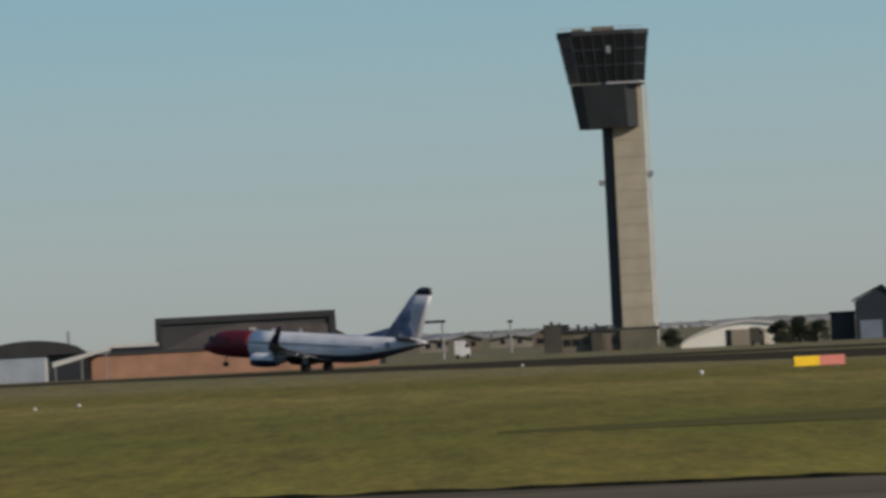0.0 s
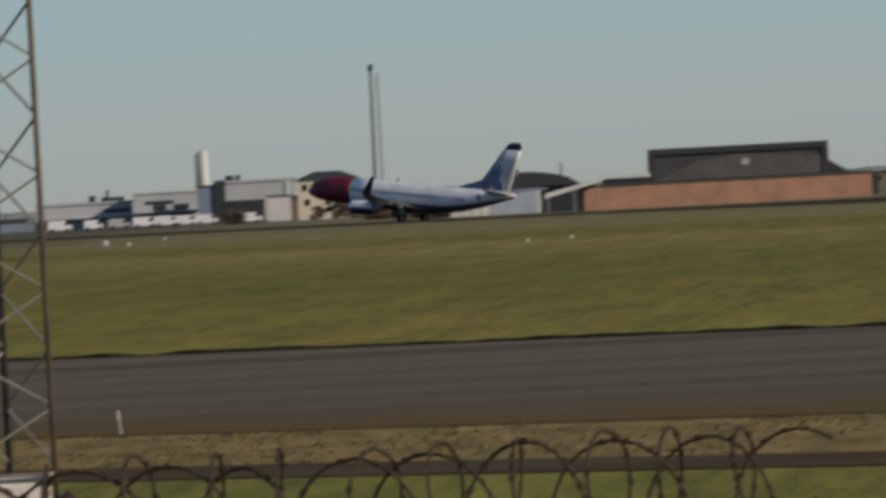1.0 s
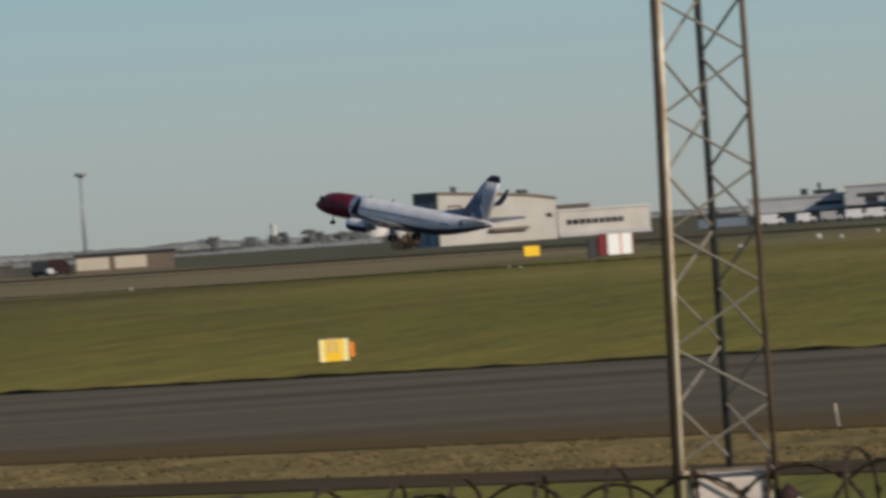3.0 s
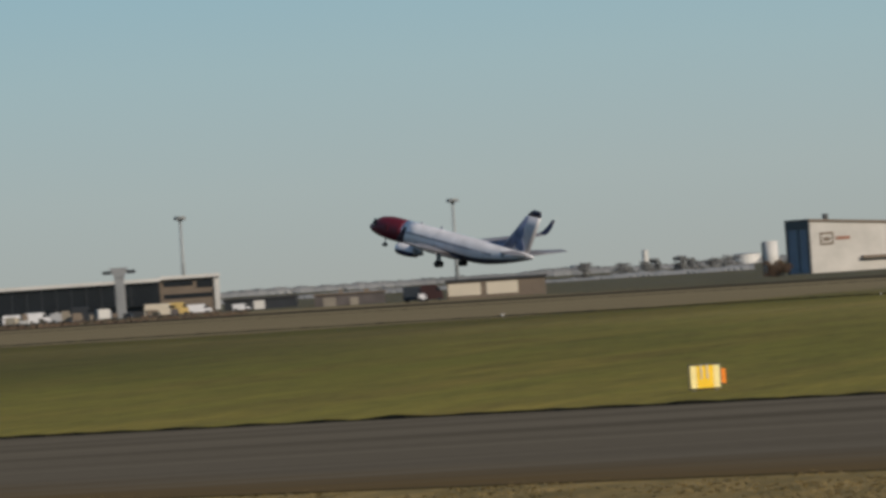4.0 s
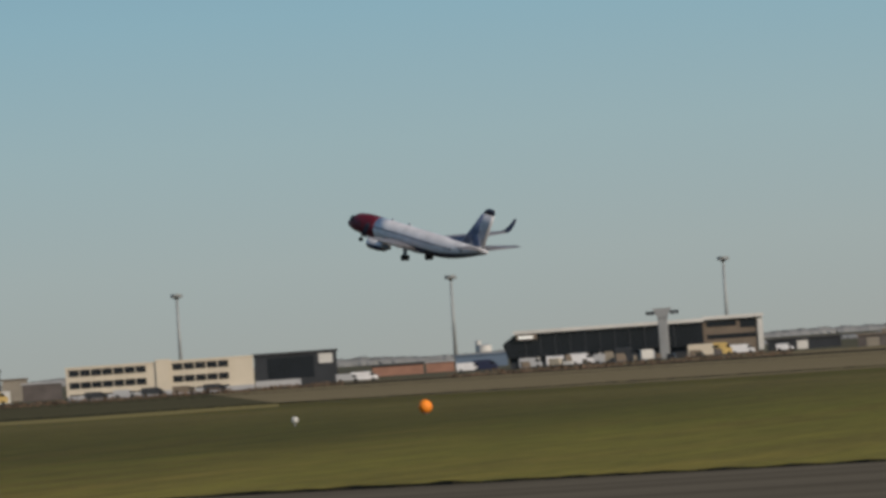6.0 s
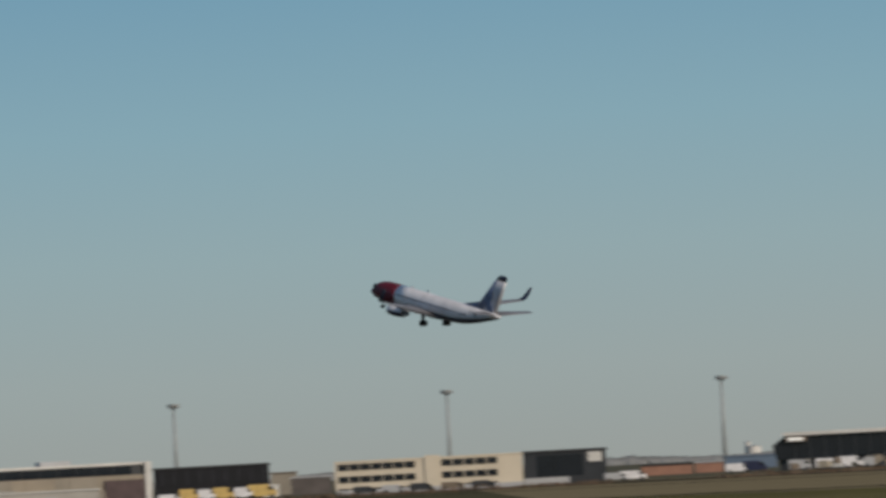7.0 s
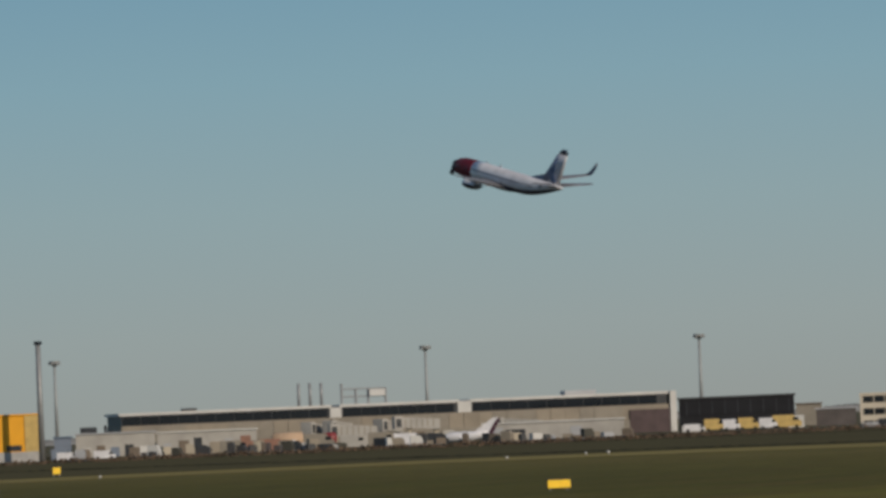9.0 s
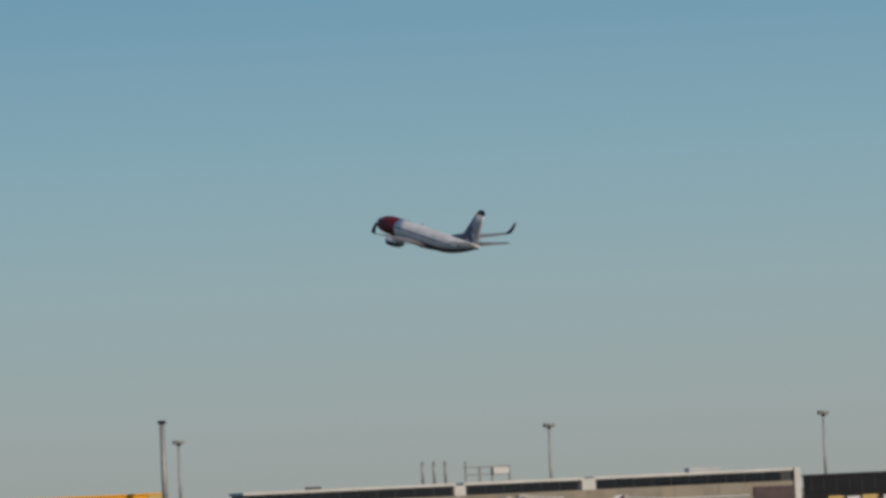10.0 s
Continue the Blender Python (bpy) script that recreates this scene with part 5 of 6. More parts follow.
def radio_mast():
    d = 1350
    p = spot(992, d)
    root = thing("radio_mast", pose(p.x, p.y, 0, 0, 0, math.degrees(995 / UNIT)), "slim grey lattice radio mast", "mast")
    h = rise(215, d)
    for x, z in ((-0.75, h), (0.75, h - 1.0)):
        bm = bmesh.new()
        rod(bm, (x, 0, 0), (x * 0.75, 0, z), 0.3 if x < 0 else 0.2, 0.2)
        part("leg", bm, M_DARKSHEET if x < 0 else M_STEEL, root)
    for i in range(14):
        z = 0.5 + i * (h - 2) / 14
        bm = bmesh.new()
        rod(bm, (-0.73, 0, z), (0.73, 0, z + (h - 2) / 14), 0.05)
        part("brace", bm, M_STEEL, root)
    simple("head", root, M_DARKPANEL, [(-1.0, -0.1, -0.4, 0.4, h - 0.6, h + 0.5)])


def lattice_mast():
    """Near triangular lattice mast that stands before a concrete block, with its drain pipe."""
    d = 100.0
    k = d / UNIT
    p = spot(1673, d)
    root = thing("lattice_mast", pose(p.x, p.y, 0, 0, 0, math.degrees(1673 / UNIT)), "rusty galvanised triangular lattice mast on a concrete foot", "mast")
    foot = rise(-476, d)
    w = 166 * k
    top = 12.0
    # foot and head of each leg; the pale leg leans in a little
    legs = [(Vector((-w / 2 - 0.04, 0, 0)), Vector((-w / 2 + 0.20, 0, top))), (Vector((w / 2, -0.05, 0)), Vector((w / 2 - 0.04, -0.05, top))), (Vector((0.02, 0.95, 0)), Vector((0.0, 0.95, top)))]

    def on(i, z):
        return legs[i][0].lerp(legs[i][1], z / top)
    # sunlight is in the leg colours: first leg pale, back leg near black
    for i, (mm, r, lab) in enumerate(((M_PALELEG, 0.038, "rust-streaked tubular leg, pale as if sunlit"), (M_DARKRUST, 0.04, "rusty brown tubular leg"), (M_TYRE, 0.05, "tubular leg darkened as if backlit"))):
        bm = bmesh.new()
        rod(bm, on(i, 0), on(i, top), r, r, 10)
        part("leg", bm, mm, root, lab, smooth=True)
    # added dark rod that draws the pale leg's shaded left edge
    bm = bmesh.new()
    rod(bm, on(0, 0) + Vector((-0.075, 0.0, 0)), on(0, top) + Vector((-0.075, 0.0, 0)), 0.038, 0.038, 8)
    part("conduit", bm, M_WIRE, root, "dark rod for the shaded edge of the leg", smooth=True)
    # each leg takes a pair of braces at every level, which wind round the mast
    half = 0.763
    for i, j in ((0, 1), (1, 2), (2, 0)):
        z = foot + 0.14
        while z > half:
            z -= 2 * half
        while z < top - 2 * half:
            for za, zb in ((z + 0.02, z + half - 0.02), (z + 2 * half - 0.02, z + half + 0.02)):
                if za < 0.1 or (i and min(za, zb) < foot - 0.1):
                    continue
                bm = bmesh.new()
                rod(bm, on(i, za), on(j, zb), 0.02, 0.02, 6)
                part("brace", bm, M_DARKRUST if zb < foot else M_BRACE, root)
            z += 2 * half
    simple("concrete_foot", root, M_FOOT, [(-w / 2 + 0.06, w / 2 - 0.07, 0.06, 0.86, 0, foot)], "grey stained concrete foot", bevel=0.12)
    simple("foot_joint", root, M_DARKPANEL, [(-w / 2 + 0.07, -w / 2 + 0.55, 0.045, 0.08, foot - 0.56, foot - 0.53), (w / 2 - 0.5, w / 2 - 0.08, 0.045, 0.08, foot - 0.50, foot - 0.47)])
    for x in (-w / 2 + 0.03, w / 2 - 0.08):
        simple("clamp", root, M_PALELEG, [(x - 0.02, x + 0.08, -0.08, 0.1, foot - 0.03, foot + 0.05)], "pale steel clamp", bevel=0.02)
    simple("base_rail", root, M_RUST, [(-w / 2, w / 2, -0.04, 0.02, foot + 0.0, foot + 0.05)], "rusty base rail")
    bm = bmesh.new()
    rod(bm, (w / 2 + 0.16, -0.2, foot - 0.42), (w / 2 + 0.85, -0.3, foot - 1.15), 0.12, 0.12, 16)
    part("drain_pipe", bm, M_WHITECLAD, root, "white plastic pipe", smooth=True)
    bm = bmesh.new()
    rod(bm, (w / 2 + 0.03, -0.2, foot - 0.30), (w / 2 + 0.2, -0.2, foot - 0.46), 0.16, 0.16, 16)
    part("pipe_collar", bm, M_COLLAR, root, "dark red collar", smooth=True)
    simple("white_box", root, M_WHITECLAD, [(w / 2 + 0.62, w / 2 + 1.1, -0.5, 0.1, 0, foot - 0.72)], "small white cabinet", bevel=0.03)


def razor_fence():
    """Perimeter fence whose top carries a coil of razor wire."""
    a, c = spot(2600, 61.5), spot(200, 64.5)
    m = pose(a.x, a.y, 0, 0, 0, math.degrees(math.atan2(c.y - a.y, c.x - a.x)))
    length = (c - a).length
    fence = thing("fence", m, "wire perimeter fence topped with brackets", "fence")
    n = 5
    for i in range(n):
        x = length * i / (n - 1)
        bm = bmesh.new()
        rod(bm, (x, 0, 0), (x, 0, 2.1), 0.04, 0.04, 10)
        part("post", bm, M_GALV, fence)
    for z in (0.1, 1.0, 1.83):
        bm = bmesh.new()
        rod(bm, (0, 0, z), (length, 0, z), 0.012, 0.012, 6)
        part("strand", bm, M_GALV, fence)
    coil = thing("razor_wire", m, "rusty coil of razor wire along the fence top", "razor wire")
    rng = random.Random(5)
    # two strands wound against each other; the loops sag and crowd unevenly
    for start, rad, phase, pitch, slant in ((0.0, 0.58, 0.0, 0.66, 0.30), (0.3, 0.54, 2.4, 0.78, -0.26)):
        pts = []
        turns = int(length / pitch)
        per = 30
        size = [rng.uniform(0.9, 1.06) for _ in range(turns + 2)]
        lean = [rng.uniform(0.6, 1.5) for _ in range(turns + 2)]
        push = [rng.uniform(-0.14, 0.14) for _ in range(turns + 2)]
        for i in range(turns * per):
            a2 = i / per * math.tau + phase
            turn, f = i // per, (i % per) / per
            f = f * f * (3 - 2 * f)

            def ease(row):
                return row[turn] * (1 - f) + row[turn + 1] * f
            rr = rad * ease(size)
            x = start + i / per * pitch + ease(push) + slant * ease(lean) * math.cos(a2)
            pts.append(Vector((x, 0.5 * rr * math.cos(a2), 1.83 + rad + rr * math.sin(a2))))
        bm = bmesh.new()
        for p, q in zip(pts, pts[1:]):
            rod(bm, p, q, 0.016, 0.016, 5)
        part("coil", bm, M_WIRE, coil)
        bm = bmesh.new()
        for i in range(3, len(pts) - 1):
            p = pts[i]
            t = (pts[i + 1] - p).normalized()
            o = Vector((rng.uniform(-1, 1), rng.uniform(-1, 1), rng.uniform(-1, 1))).cross(t).normalized() * 0.027
            v = [bm.verts.new(p + t * 0.035 + o), bm.verts.new(p - t * 0.035 + o), bm.verts.new(p - t * 0.025 - o), bm.verts.new(p + t * 0.025 - o)]
            bm.faces.new(v)
        tagged(part("barb", bm, M_WIRE, coil), kind="stuff")


def board_sign(name, b, d, width, height, panels, label, depth=0.35, legs=0.25):
    """A lit field sign: a casing on short legs whose face is a row of coloured panels (share, material, label)."""
    p = spot(b, d)
    root = thing(name, pose(p.x, p.y, 0, 0, 0, math.degrees(b / UNIT) + 8), label, "sign")
    simple("casing", root, M_DARKSHEET, [(-width / 2, width / 2, 0, depth, legs, legs + height)], bevel=0.03)
    x = -width / 2 + 0.04
    total = sum(s for s, _, _ in panels)
    for s, mm, lab in panels:
        w = (width - 0.08) * s / total
        simple("panel", root, mm, [(x, x + w - 0.01, -0.03, 0.01, legs + 0.05, legs + height - 0.05)], lab)
        x += w
    for f in (-0.35, 0.35):
        simple("leg", root, M_STEEL, [(width * f - 0.05, width * f + 0.05, depth * 0.3, depth * 0.6, 0, legs)])
    return root


def field_signs():
    r = board_sign("taxi_sign", -655, 660, 4.5, 0.95, [(5, M_SIGNY, "yellow panel"), (5, M_SIGNP, "faded red panel")], "yellow and faded red field sign in the grass", 0.5)
    r = board_sign("taxi_sign", 2351, 288, 1.22, 0.95, [(2, M_SIGNC, "pale yellow panel"), (5, M_SIGNY, "yellow panel"), (2, M_SIGNC, "pale yellow panel")], "yellow and white taxiway sign beside the taxiway", 0.3, legs=0.06)
    simple("side_hood", r, M_ORANGE, [(0.62, 0.78, 0.0, 0.3, 0.25, 0.8)], "orange end plate")
    simple("bar", r, M_WHITECLAD, [(-0.18, -0.12, -0.06, -0.03, 0.45, 1.0), (0.05, 0.11, -0.06, -0.03, 0.45, 1.0)])
    r = board_sign("runway_sign", 1838, 817, 3.9, 2.35, [(1.5, M_SIGNR, "dark red panel"), (2.0, M_SIGNW, "white panel"), (0.3, M_SIGNP, "pale pink stripe"), (1.7, M_SIGNW, "white panel"), (0.35, M_SIGNR, "dark red panel")],
                   "large red and white runway sign", 0.9)
    simple("back_plate", r, M_DARKSHEET, [(-3.0, -2.1, 0.2, 1.2, 0, 2.2)], "dark back plate")
    r = board_sign("taxi_sign", 1988, 900, 1.9, 1.3, [(1, M_SIGNY, "yellow panel")], "small yellow field sign", 0.6)
    r = board_sign("taxi_sign", 4970, 506, 1.6, 0.62, [(1, M_SIGNY, "yellow panel")], "yellow field sign in the grass", 0.5, legs=0.12)
    r = board_sign("taxi_sign", 5856, 930, 1.0, 0.9, [(1, M_SIGNY, "yellow panel")], "small yellow field sign", 0.4)
    r = board_sign("taxi_sign", -562, 1190, 1.1, 1.5, [(1, M_CREAM, "faded yellow panel")], "small faded yellow sign by the hangar", 0.4)
    # orange ball on its post
    p = spot(3802, 614)
    root = thing("marker_ball", pose(p.x, p.y, 0), "orange marker ball on a low post", "marker")
    bm = bmesh.new()
    bmesh.ops.create_icosphere(bm, subdivisions=3, radius=0.56, matrix=Matrix.Translation((0, 0, 0.6)))
    part("ball", bm, M_ORANGE, root, "orange ball", smooth=True)
    bm = bmesh.new()
    rod(bm, (0, 0, 0), (0, 0, 0.3), 0.12, 0.1)
    part("post", bm, M_STEEL, root)


def runway_lights():
    """Small white edge-light posts in the grass."""
    first = None
    for b, d, s in ((-445, 633, 0.62), (735, 622, 0.43), (657, 634, 0.43), (1481, 850, 0.93), (1440, 852, 0.62), (1376, 935, 0.56), (1620, 800, 0.56), (4034, 584, 0.75),
                    (2030, 760, 0.28), (2010, 740, 0.31), (2700, 800, 0.43), (-130, 900, 0.50), (4880, 900, 0.50), (4920, 900, 0.43), (5060, 880, 0.43), (5780, 840, 0.43)):
        p = spot(b, d)
        m = pose(p.x, p.y, 0) @ Matrix.Diagonal((s, s, s, 1))
        if first is None:
            first = thing("edge_light", m, "small white edge light on a short stem in the grass", "edge light", group="edge lights")
            bm = bmesh.new()
            rod(bm, (0, 0, 0), (0, 0, 0.35), 0.09, 0.07)
            part("stem", bm, M_STEEL, first)
            bm = bmesh.new()
            loft(bm, [[(r * math.cos(k * math.tau / 14), r * math.sin(k * math.tau / 14), z) for k in range(14)] for z, r in ((0.33, 0.2), (0.42, 0.34), (0.78, 0.34), (0.95, 0.18))])
            part("globe", bm, M_WHITECLAD, first, "white globe", smooth=True)
        else:
            o = copy_thing(first, pose(p.x, p.y, 0))
            o.scale = (s, s, s)
    # reed-like marker stake by the taxiway
    p = spot(1471, 167)
    root = thing("marker_stake", pose(p.x, p.y, 0, 3, 4, 0), "thin pale marker stake at the taxiway edge", "stake")
    bm = bmesh.new()
    rod(bm, (0, 0, 0), (-0.06, 0, 0.38), 0.022, 0.018)
    part("stem", bm, M_GALV, root)
    bm = bmesh.new()
    rod(bm, (-0.06, 0, 0.36), (-0.09, 0, 0.54), 0.026, 0.02)
    part("tip", bm, M_PALELEG, root, "pale tip")


def clump(bm, rng, c, rx, ry, rz, count, size):
    for _ in range(count):
        while True:
            v = Vector((rng.uniform(-1, 1), rng.uniform(-1, 1), rng.uniform(-1, 1)))
            if v.length < 1:
                break
        p = Vector(c) + Vector((v.x * rx, v.y * ry, v.z * rz))
        n = Vector((rng.gauss(0, 1), rng.gauss(0, 1), rng.gauss(0, 1))).normalized()
        s = n.orthogonal().normalized() * size * rng.uniform(0.6, 1.4)
        u = n.cross(s.normalized()) * size * rng.uniform(0.4, 1.0)
        bm.faces.new([bm.verts.new(q) for q in (p - s, p + u * 0.6, p + s, p - u)])


def tree(b, d, e, spread, material, label, name="tree", seed=1, low=0.15):
    rng = random.Random(seed)
    p = spot(b, d)
    h = rise(e, d)
    root = thing(name, pose(p.x, p.y, 0), label, name.replace("_", " "))
    bm = bmesh.new()
    rod(bm, (0, 0, 0), (0.1, 0, h * 0.55), 0.05 * h, 0.025 * h, 8)
    for k in range(7):
        a = k * 2.4
        rod(bm, (0, 0, h * (0.15 + 0.05 * k)), (spread * 0.7 * math.cos(a), spread * 0.7 * math.sin(a), h * (0.45 + 0.06 * k)), 0.018 * h, 0.006 * h, 6)
    part("trunk", bm, M_BARK, root)
    bm = bmesh.new()
    for k in range(16):
        a, f = rng.uniform(0, math.tau), rng.uniform(low, 0.86)
        r = spread * (1 - 0.45 * f) * rng.uniform(0.2, 0.9)
        clump(bm, rng, (r * math.cos(a), r * math.sin(a), h * f), spread * 0.36, spread * 0.36, h * 0.15, 280, 0.032 * h)
    part("crown", bm, material, root, "ragged crown")
    return root


def planting():
    i = 0
    for b, d, e, s in ((985, 1290, 4, 3.2), (955, 1290, 10, 3.4), (925, 1285, 2, 3.0), (1000, 1275, -8, 2.6), (905, 1205, -14, 2.8), (888, 1200, -20, 2.4)):
        i += 1
        tree(b, d, e, s, M_LEAF, "reddish-brown leafless scrub tree", "bush", i, 0.05)
    for b, d, e, s in ((-590, 1225, -14, 2.6), (-622, 1230, -8, 3.2), (-652, 1228, -16, 2.6), (-400, 1300, -18, 2.4), (-182, 1300, -8, 1.6)):
        i += 1
        tree(b, d, e, s, M_LEAFG, "dark evergreen bush beside the hangars", "bush", i, 0.05)
    for b, d, e, s in ((1068, 1390, -18, 2.4), (1040, 1390, -22, 2.2), (1100, 1400, -24, 2.2), (1240, 1400, -22, 2.0), (1265, 1400, -20, 2.0), (2200, 1500, -14, 2.0), (2225, 1520, -16, 2.0)):
        i += 1
        tree(b, d, e, s, M_LEAF, "brown leafless bush before the buildings", "bush", i, 0.05)
    for b, d, e, s in ((2440, 2600, -2, 3.6), (2425, 2620, 2, 3.2), (2320, 2500, -3, 4), (2290, 2550, -1, 4.4), (2380, 2600, 3, 3.4), (2550, 2500, 2, 3.0), (2480, 2700, -2, 5), (2360, 2700, -1, 5)):
        i += 1
        tree(b, d, e, s, M_HAZETWIG, "distant leafless tree on the field's far side", "tree", i, 0.1)
    # hedges and far woods
    rng = random.Random(11)
    for d, lo, hi, b0, b1, size, step in ((3600, 2.6, 5.0, -1200, 7200, 0.8, 5.0), (2300, 0.8, 2.8, 2250, 3200, 0.4, 2.0)):
        bm = bmesh.new()
        b, last = b0, None
        while b < b1:
            h = lo + (hi - lo) * max(0, noise.noise(Vector((b * 0.006, d, 0))) * 0.9 + 0.3 + 0.35 * noise.noise(Vector((b * 0.05, d, 3))))
            low = h * (0.80 + 0.12 * noise.noise(Vector((b * 0.31, d, 7))))
            row = [bm.verts.new(spot(b, d + y, z)) for y, z in ((-6 + 3 * noise.noise(Vector((b * 0.2, d, 5))), -0.2), (-4, low * 0.6), (0, low), (8, low * 0.8), (10, -0.2))]
            if last:
                for i in range(4):
                    bm.faces.new((last[i], row[i], row[i + 1], last[i + 1]))
            last = row
            p = spot(b, d)
            clump(bm, rng, (p.x, p.y, low * 0.9), step * 0.6, step * 0.6, h * 0.16, 26, size * 0.6)
            b += step / d * UNIT * 0.4
        tagged(part("far_woods", bm, M_HAZETWIG), "low line of distant leafless woods", "woods", kind="stuff")


def verge_grass():
    """Short dry blades on the verge between road and taxiway."""
    rng = random.Random(17)
    for nm, material, c0, c1, kk, count, hh in (("dry_grass", M_BLADE, 135, 155, -0.66, 15000, 0.04),):
        verts, faces = [], []
        for _ in range(count):
            x = rng.uniform(-66, 10)
            y = rng.uniform(c0, c1) + kk * x
            if noise.noise(Vector((x * 0.3, y * 0.2, 1))) < -0.1 + rng.uniform(-0.3, 0.3):
                continue
            a, h = rng.uniform(0, math.pi), hh * rng.uniform(0.3, 1.3)
            sx, sy = math.cos(a) * 0.06, math.sin(a) * 0.06
            n = len(verts)
            verts += [(x - sx, y - sy, 0), (x + sx, y + sy, 0), (x + rng.uniform(-0.08, 0.08), y + rng.uniform(-0.08, 0.08), h)]
            faces.append((n, n + 1, n + 2))
        me = bpy.data.meshes.new(nm)
        me.from_pydata(verts, [], faces)
        me.materials.append(material)
        tagged(new(nm, me), "short tufts of grass along the verge", "grass", kind="stuff")


def vehicle(b, d, length, height, colour, label, name="van", cab=0.3):
    p = spot(b, d)
    root = thing(name, pose(p.x, p.y, 0, 0, 0, math.degrees(b / UNIT)), label, name)
    bm = bmesh.new()
    prism(bm, [(-length / 2, 0.4), (length / 2, 0.4), (length / 2, height * 0.55), (length / 2 - length * 0.1, height * 0.6), (length / 2 - length * cab, height), (-length / 2, height)], -0.95, 0.95)
    part("body", bm, colour, root, bevel=0.08)
    simple("window", root, M_GLASS, [(length * 0.5 - length * cab, length * 0.5 - length * 0.12, -0.98, 0.98, height * 0.6, height * 0.82)])
    for x in (-length * 0.32, length * 0.32):
        for y in (-0.85, 0.85):
            bm = bmesh.new()
            rod(bm, (x, y - 0.12, 0.38), (x, y + 0.12, 0.38), 0.38, 0.38, 14)
            part("wheel", bm, M_TYRE, root, "black tyre")


def traffic():
    rng = random.Random(3)
    rows = [(1560, 1440, 4.6, 2.2, M_WHITE, "white van"), (1500, 1440, 3.6, 2.0, M_WHITE, "white van"), (1455, 1445, 4.2, 2.0, M_GREYCLAD, "grey van"), (1410, 1440, 4.4, 2.1, M_WHITE, "white van"),
            (1372, 1440, 4.6, 2.1, M_WHITE, "white van"), (1338, 1440, 4.2, 2.0, M_WHITE, "white van"), (1300, 1440, 4.2, 2.0, M_WHITE, "white van"), (1222, 1400, 4.2, 2.0, M_WHITE, "white van"),
            (2852, 1390, 4.4, 2.9, M_INK, "dark van"), (2822, 1385, 4.0, 3.1, M_COLLAR, "dark truck"), (2838, 1380, 1.6, 1.5, M_WHITE, "white car"), (3160, 1500, 3.4, 1.6, M_WHITE, "white car"),
            (3905, 1440, 5.0, 1.9, M_WHITE, "white van"), (3935, 1440, 4.4, 1.7, M_GREYCLAD, "grey car"), (3440, 1500, 4.6, 3.0, M_DARKPANEL, "dark truck"), (3300, 1520, 7.0, 2.6, M_CREAM, "cream truck"),
            (3270, 1520, 4.0, 2.6, M_MUSTARD, "yellow truck"), (3235, 1520, 5.0, 2.0, M_WHITE, "white van"), (3720, 1560, 5.0, 2.0, M_WHITE, "white van"), (3690, 1560, 5.0, 2.4, M_NAVY, "dark van"),
            (3560, 1515, 5.0, 2.2, M_WHITE, "white van"), (3520, 1515, 5.0, 2.4, M_WHITE, "white van"), (3480, 1515, 4.2, 2.0, M_GREYCLAD, "grey van"), (3610, 1515, 4.6, 2.2, M_GREYCLAD, "grey van"),
            (4690, 1560, 4.2, 2.6, M_MUSTARD, "yellow truck"), (4660, 1560, 3.6, 2.4, M_WHITE, "white truck"), (4630, 1560, 4.2, 2.6, M_MUSTARD, "yellow truck"), (4595, 1560, 3.8, 2.4, M_WHITE, "white truck"),
            (4562, 1560, 6.0, 2.8, M_MUSTARD, "yellow truck"), (4725, 1560, 4.6, 1.7, M_WHITE, "white van"), (5470, 1440, 5.0, 2.6, M_TERRA, "orange truck"), (5510, 1440, 6.5, 2.4, M_TERRA, "terracotta truck"),
            (5440, 1440, 4.0, 2.2, M_WHITE, "white van"), (5835, 1380, 4.0, 1.8, M_WHITE, "white van"), (5770, 1400, 4.0, 1.8, M_WHITE, "white van"), (5845, 1395, 4.0, 2.4, M_SLATE, "slate van"),
            (5600, 1440, 4.6, 2.0, M_DARKPANEL, "dark van"), (5390, 1440, 6.0, 3.2, M_TANG, "grey truck"), (5330, 1440, 5.0, 2.6, M_PALESHED, "grey truck"), (5280, 1440, 5.0, 3.0, M_TANG, "grey truck"),
            (5230, 1440, 6.0, 2.6, M_WHITE, "white truck"), (5180, 1440, 4.0, 2.4, M_DARKPANEL, "dark van"), (5540, 1440, 5.5, 2.6, M_TANG, "grey truck"), (-115 + 90, 1260, 2.6, 3.0, M_WHITE, "white truck"),
            (-547, 1190, 2.3, 2.9, M_OLIVE, "dark truck"), (4380, 1440, 4.4, 1.6, M_DARKPANEL, "dark car"), (4330, 1440, 4.4, 1.6, M_GREYCLAD, "grey car"), (4280, 1440, 4.4, 1.7, M_DARKPANEL, "dark car"), (4225, 1440, 4.4, 1.6, M_BROWN, "brown car"), (4170, 1440, 4.4, 1.6, M_DARKPANEL, "dark car")]
    for b, d, ln, h, mm, lab in rows:
        vehicle(b, d, ln, h, mm, lab + " parked on the apron", lab.split()[1])


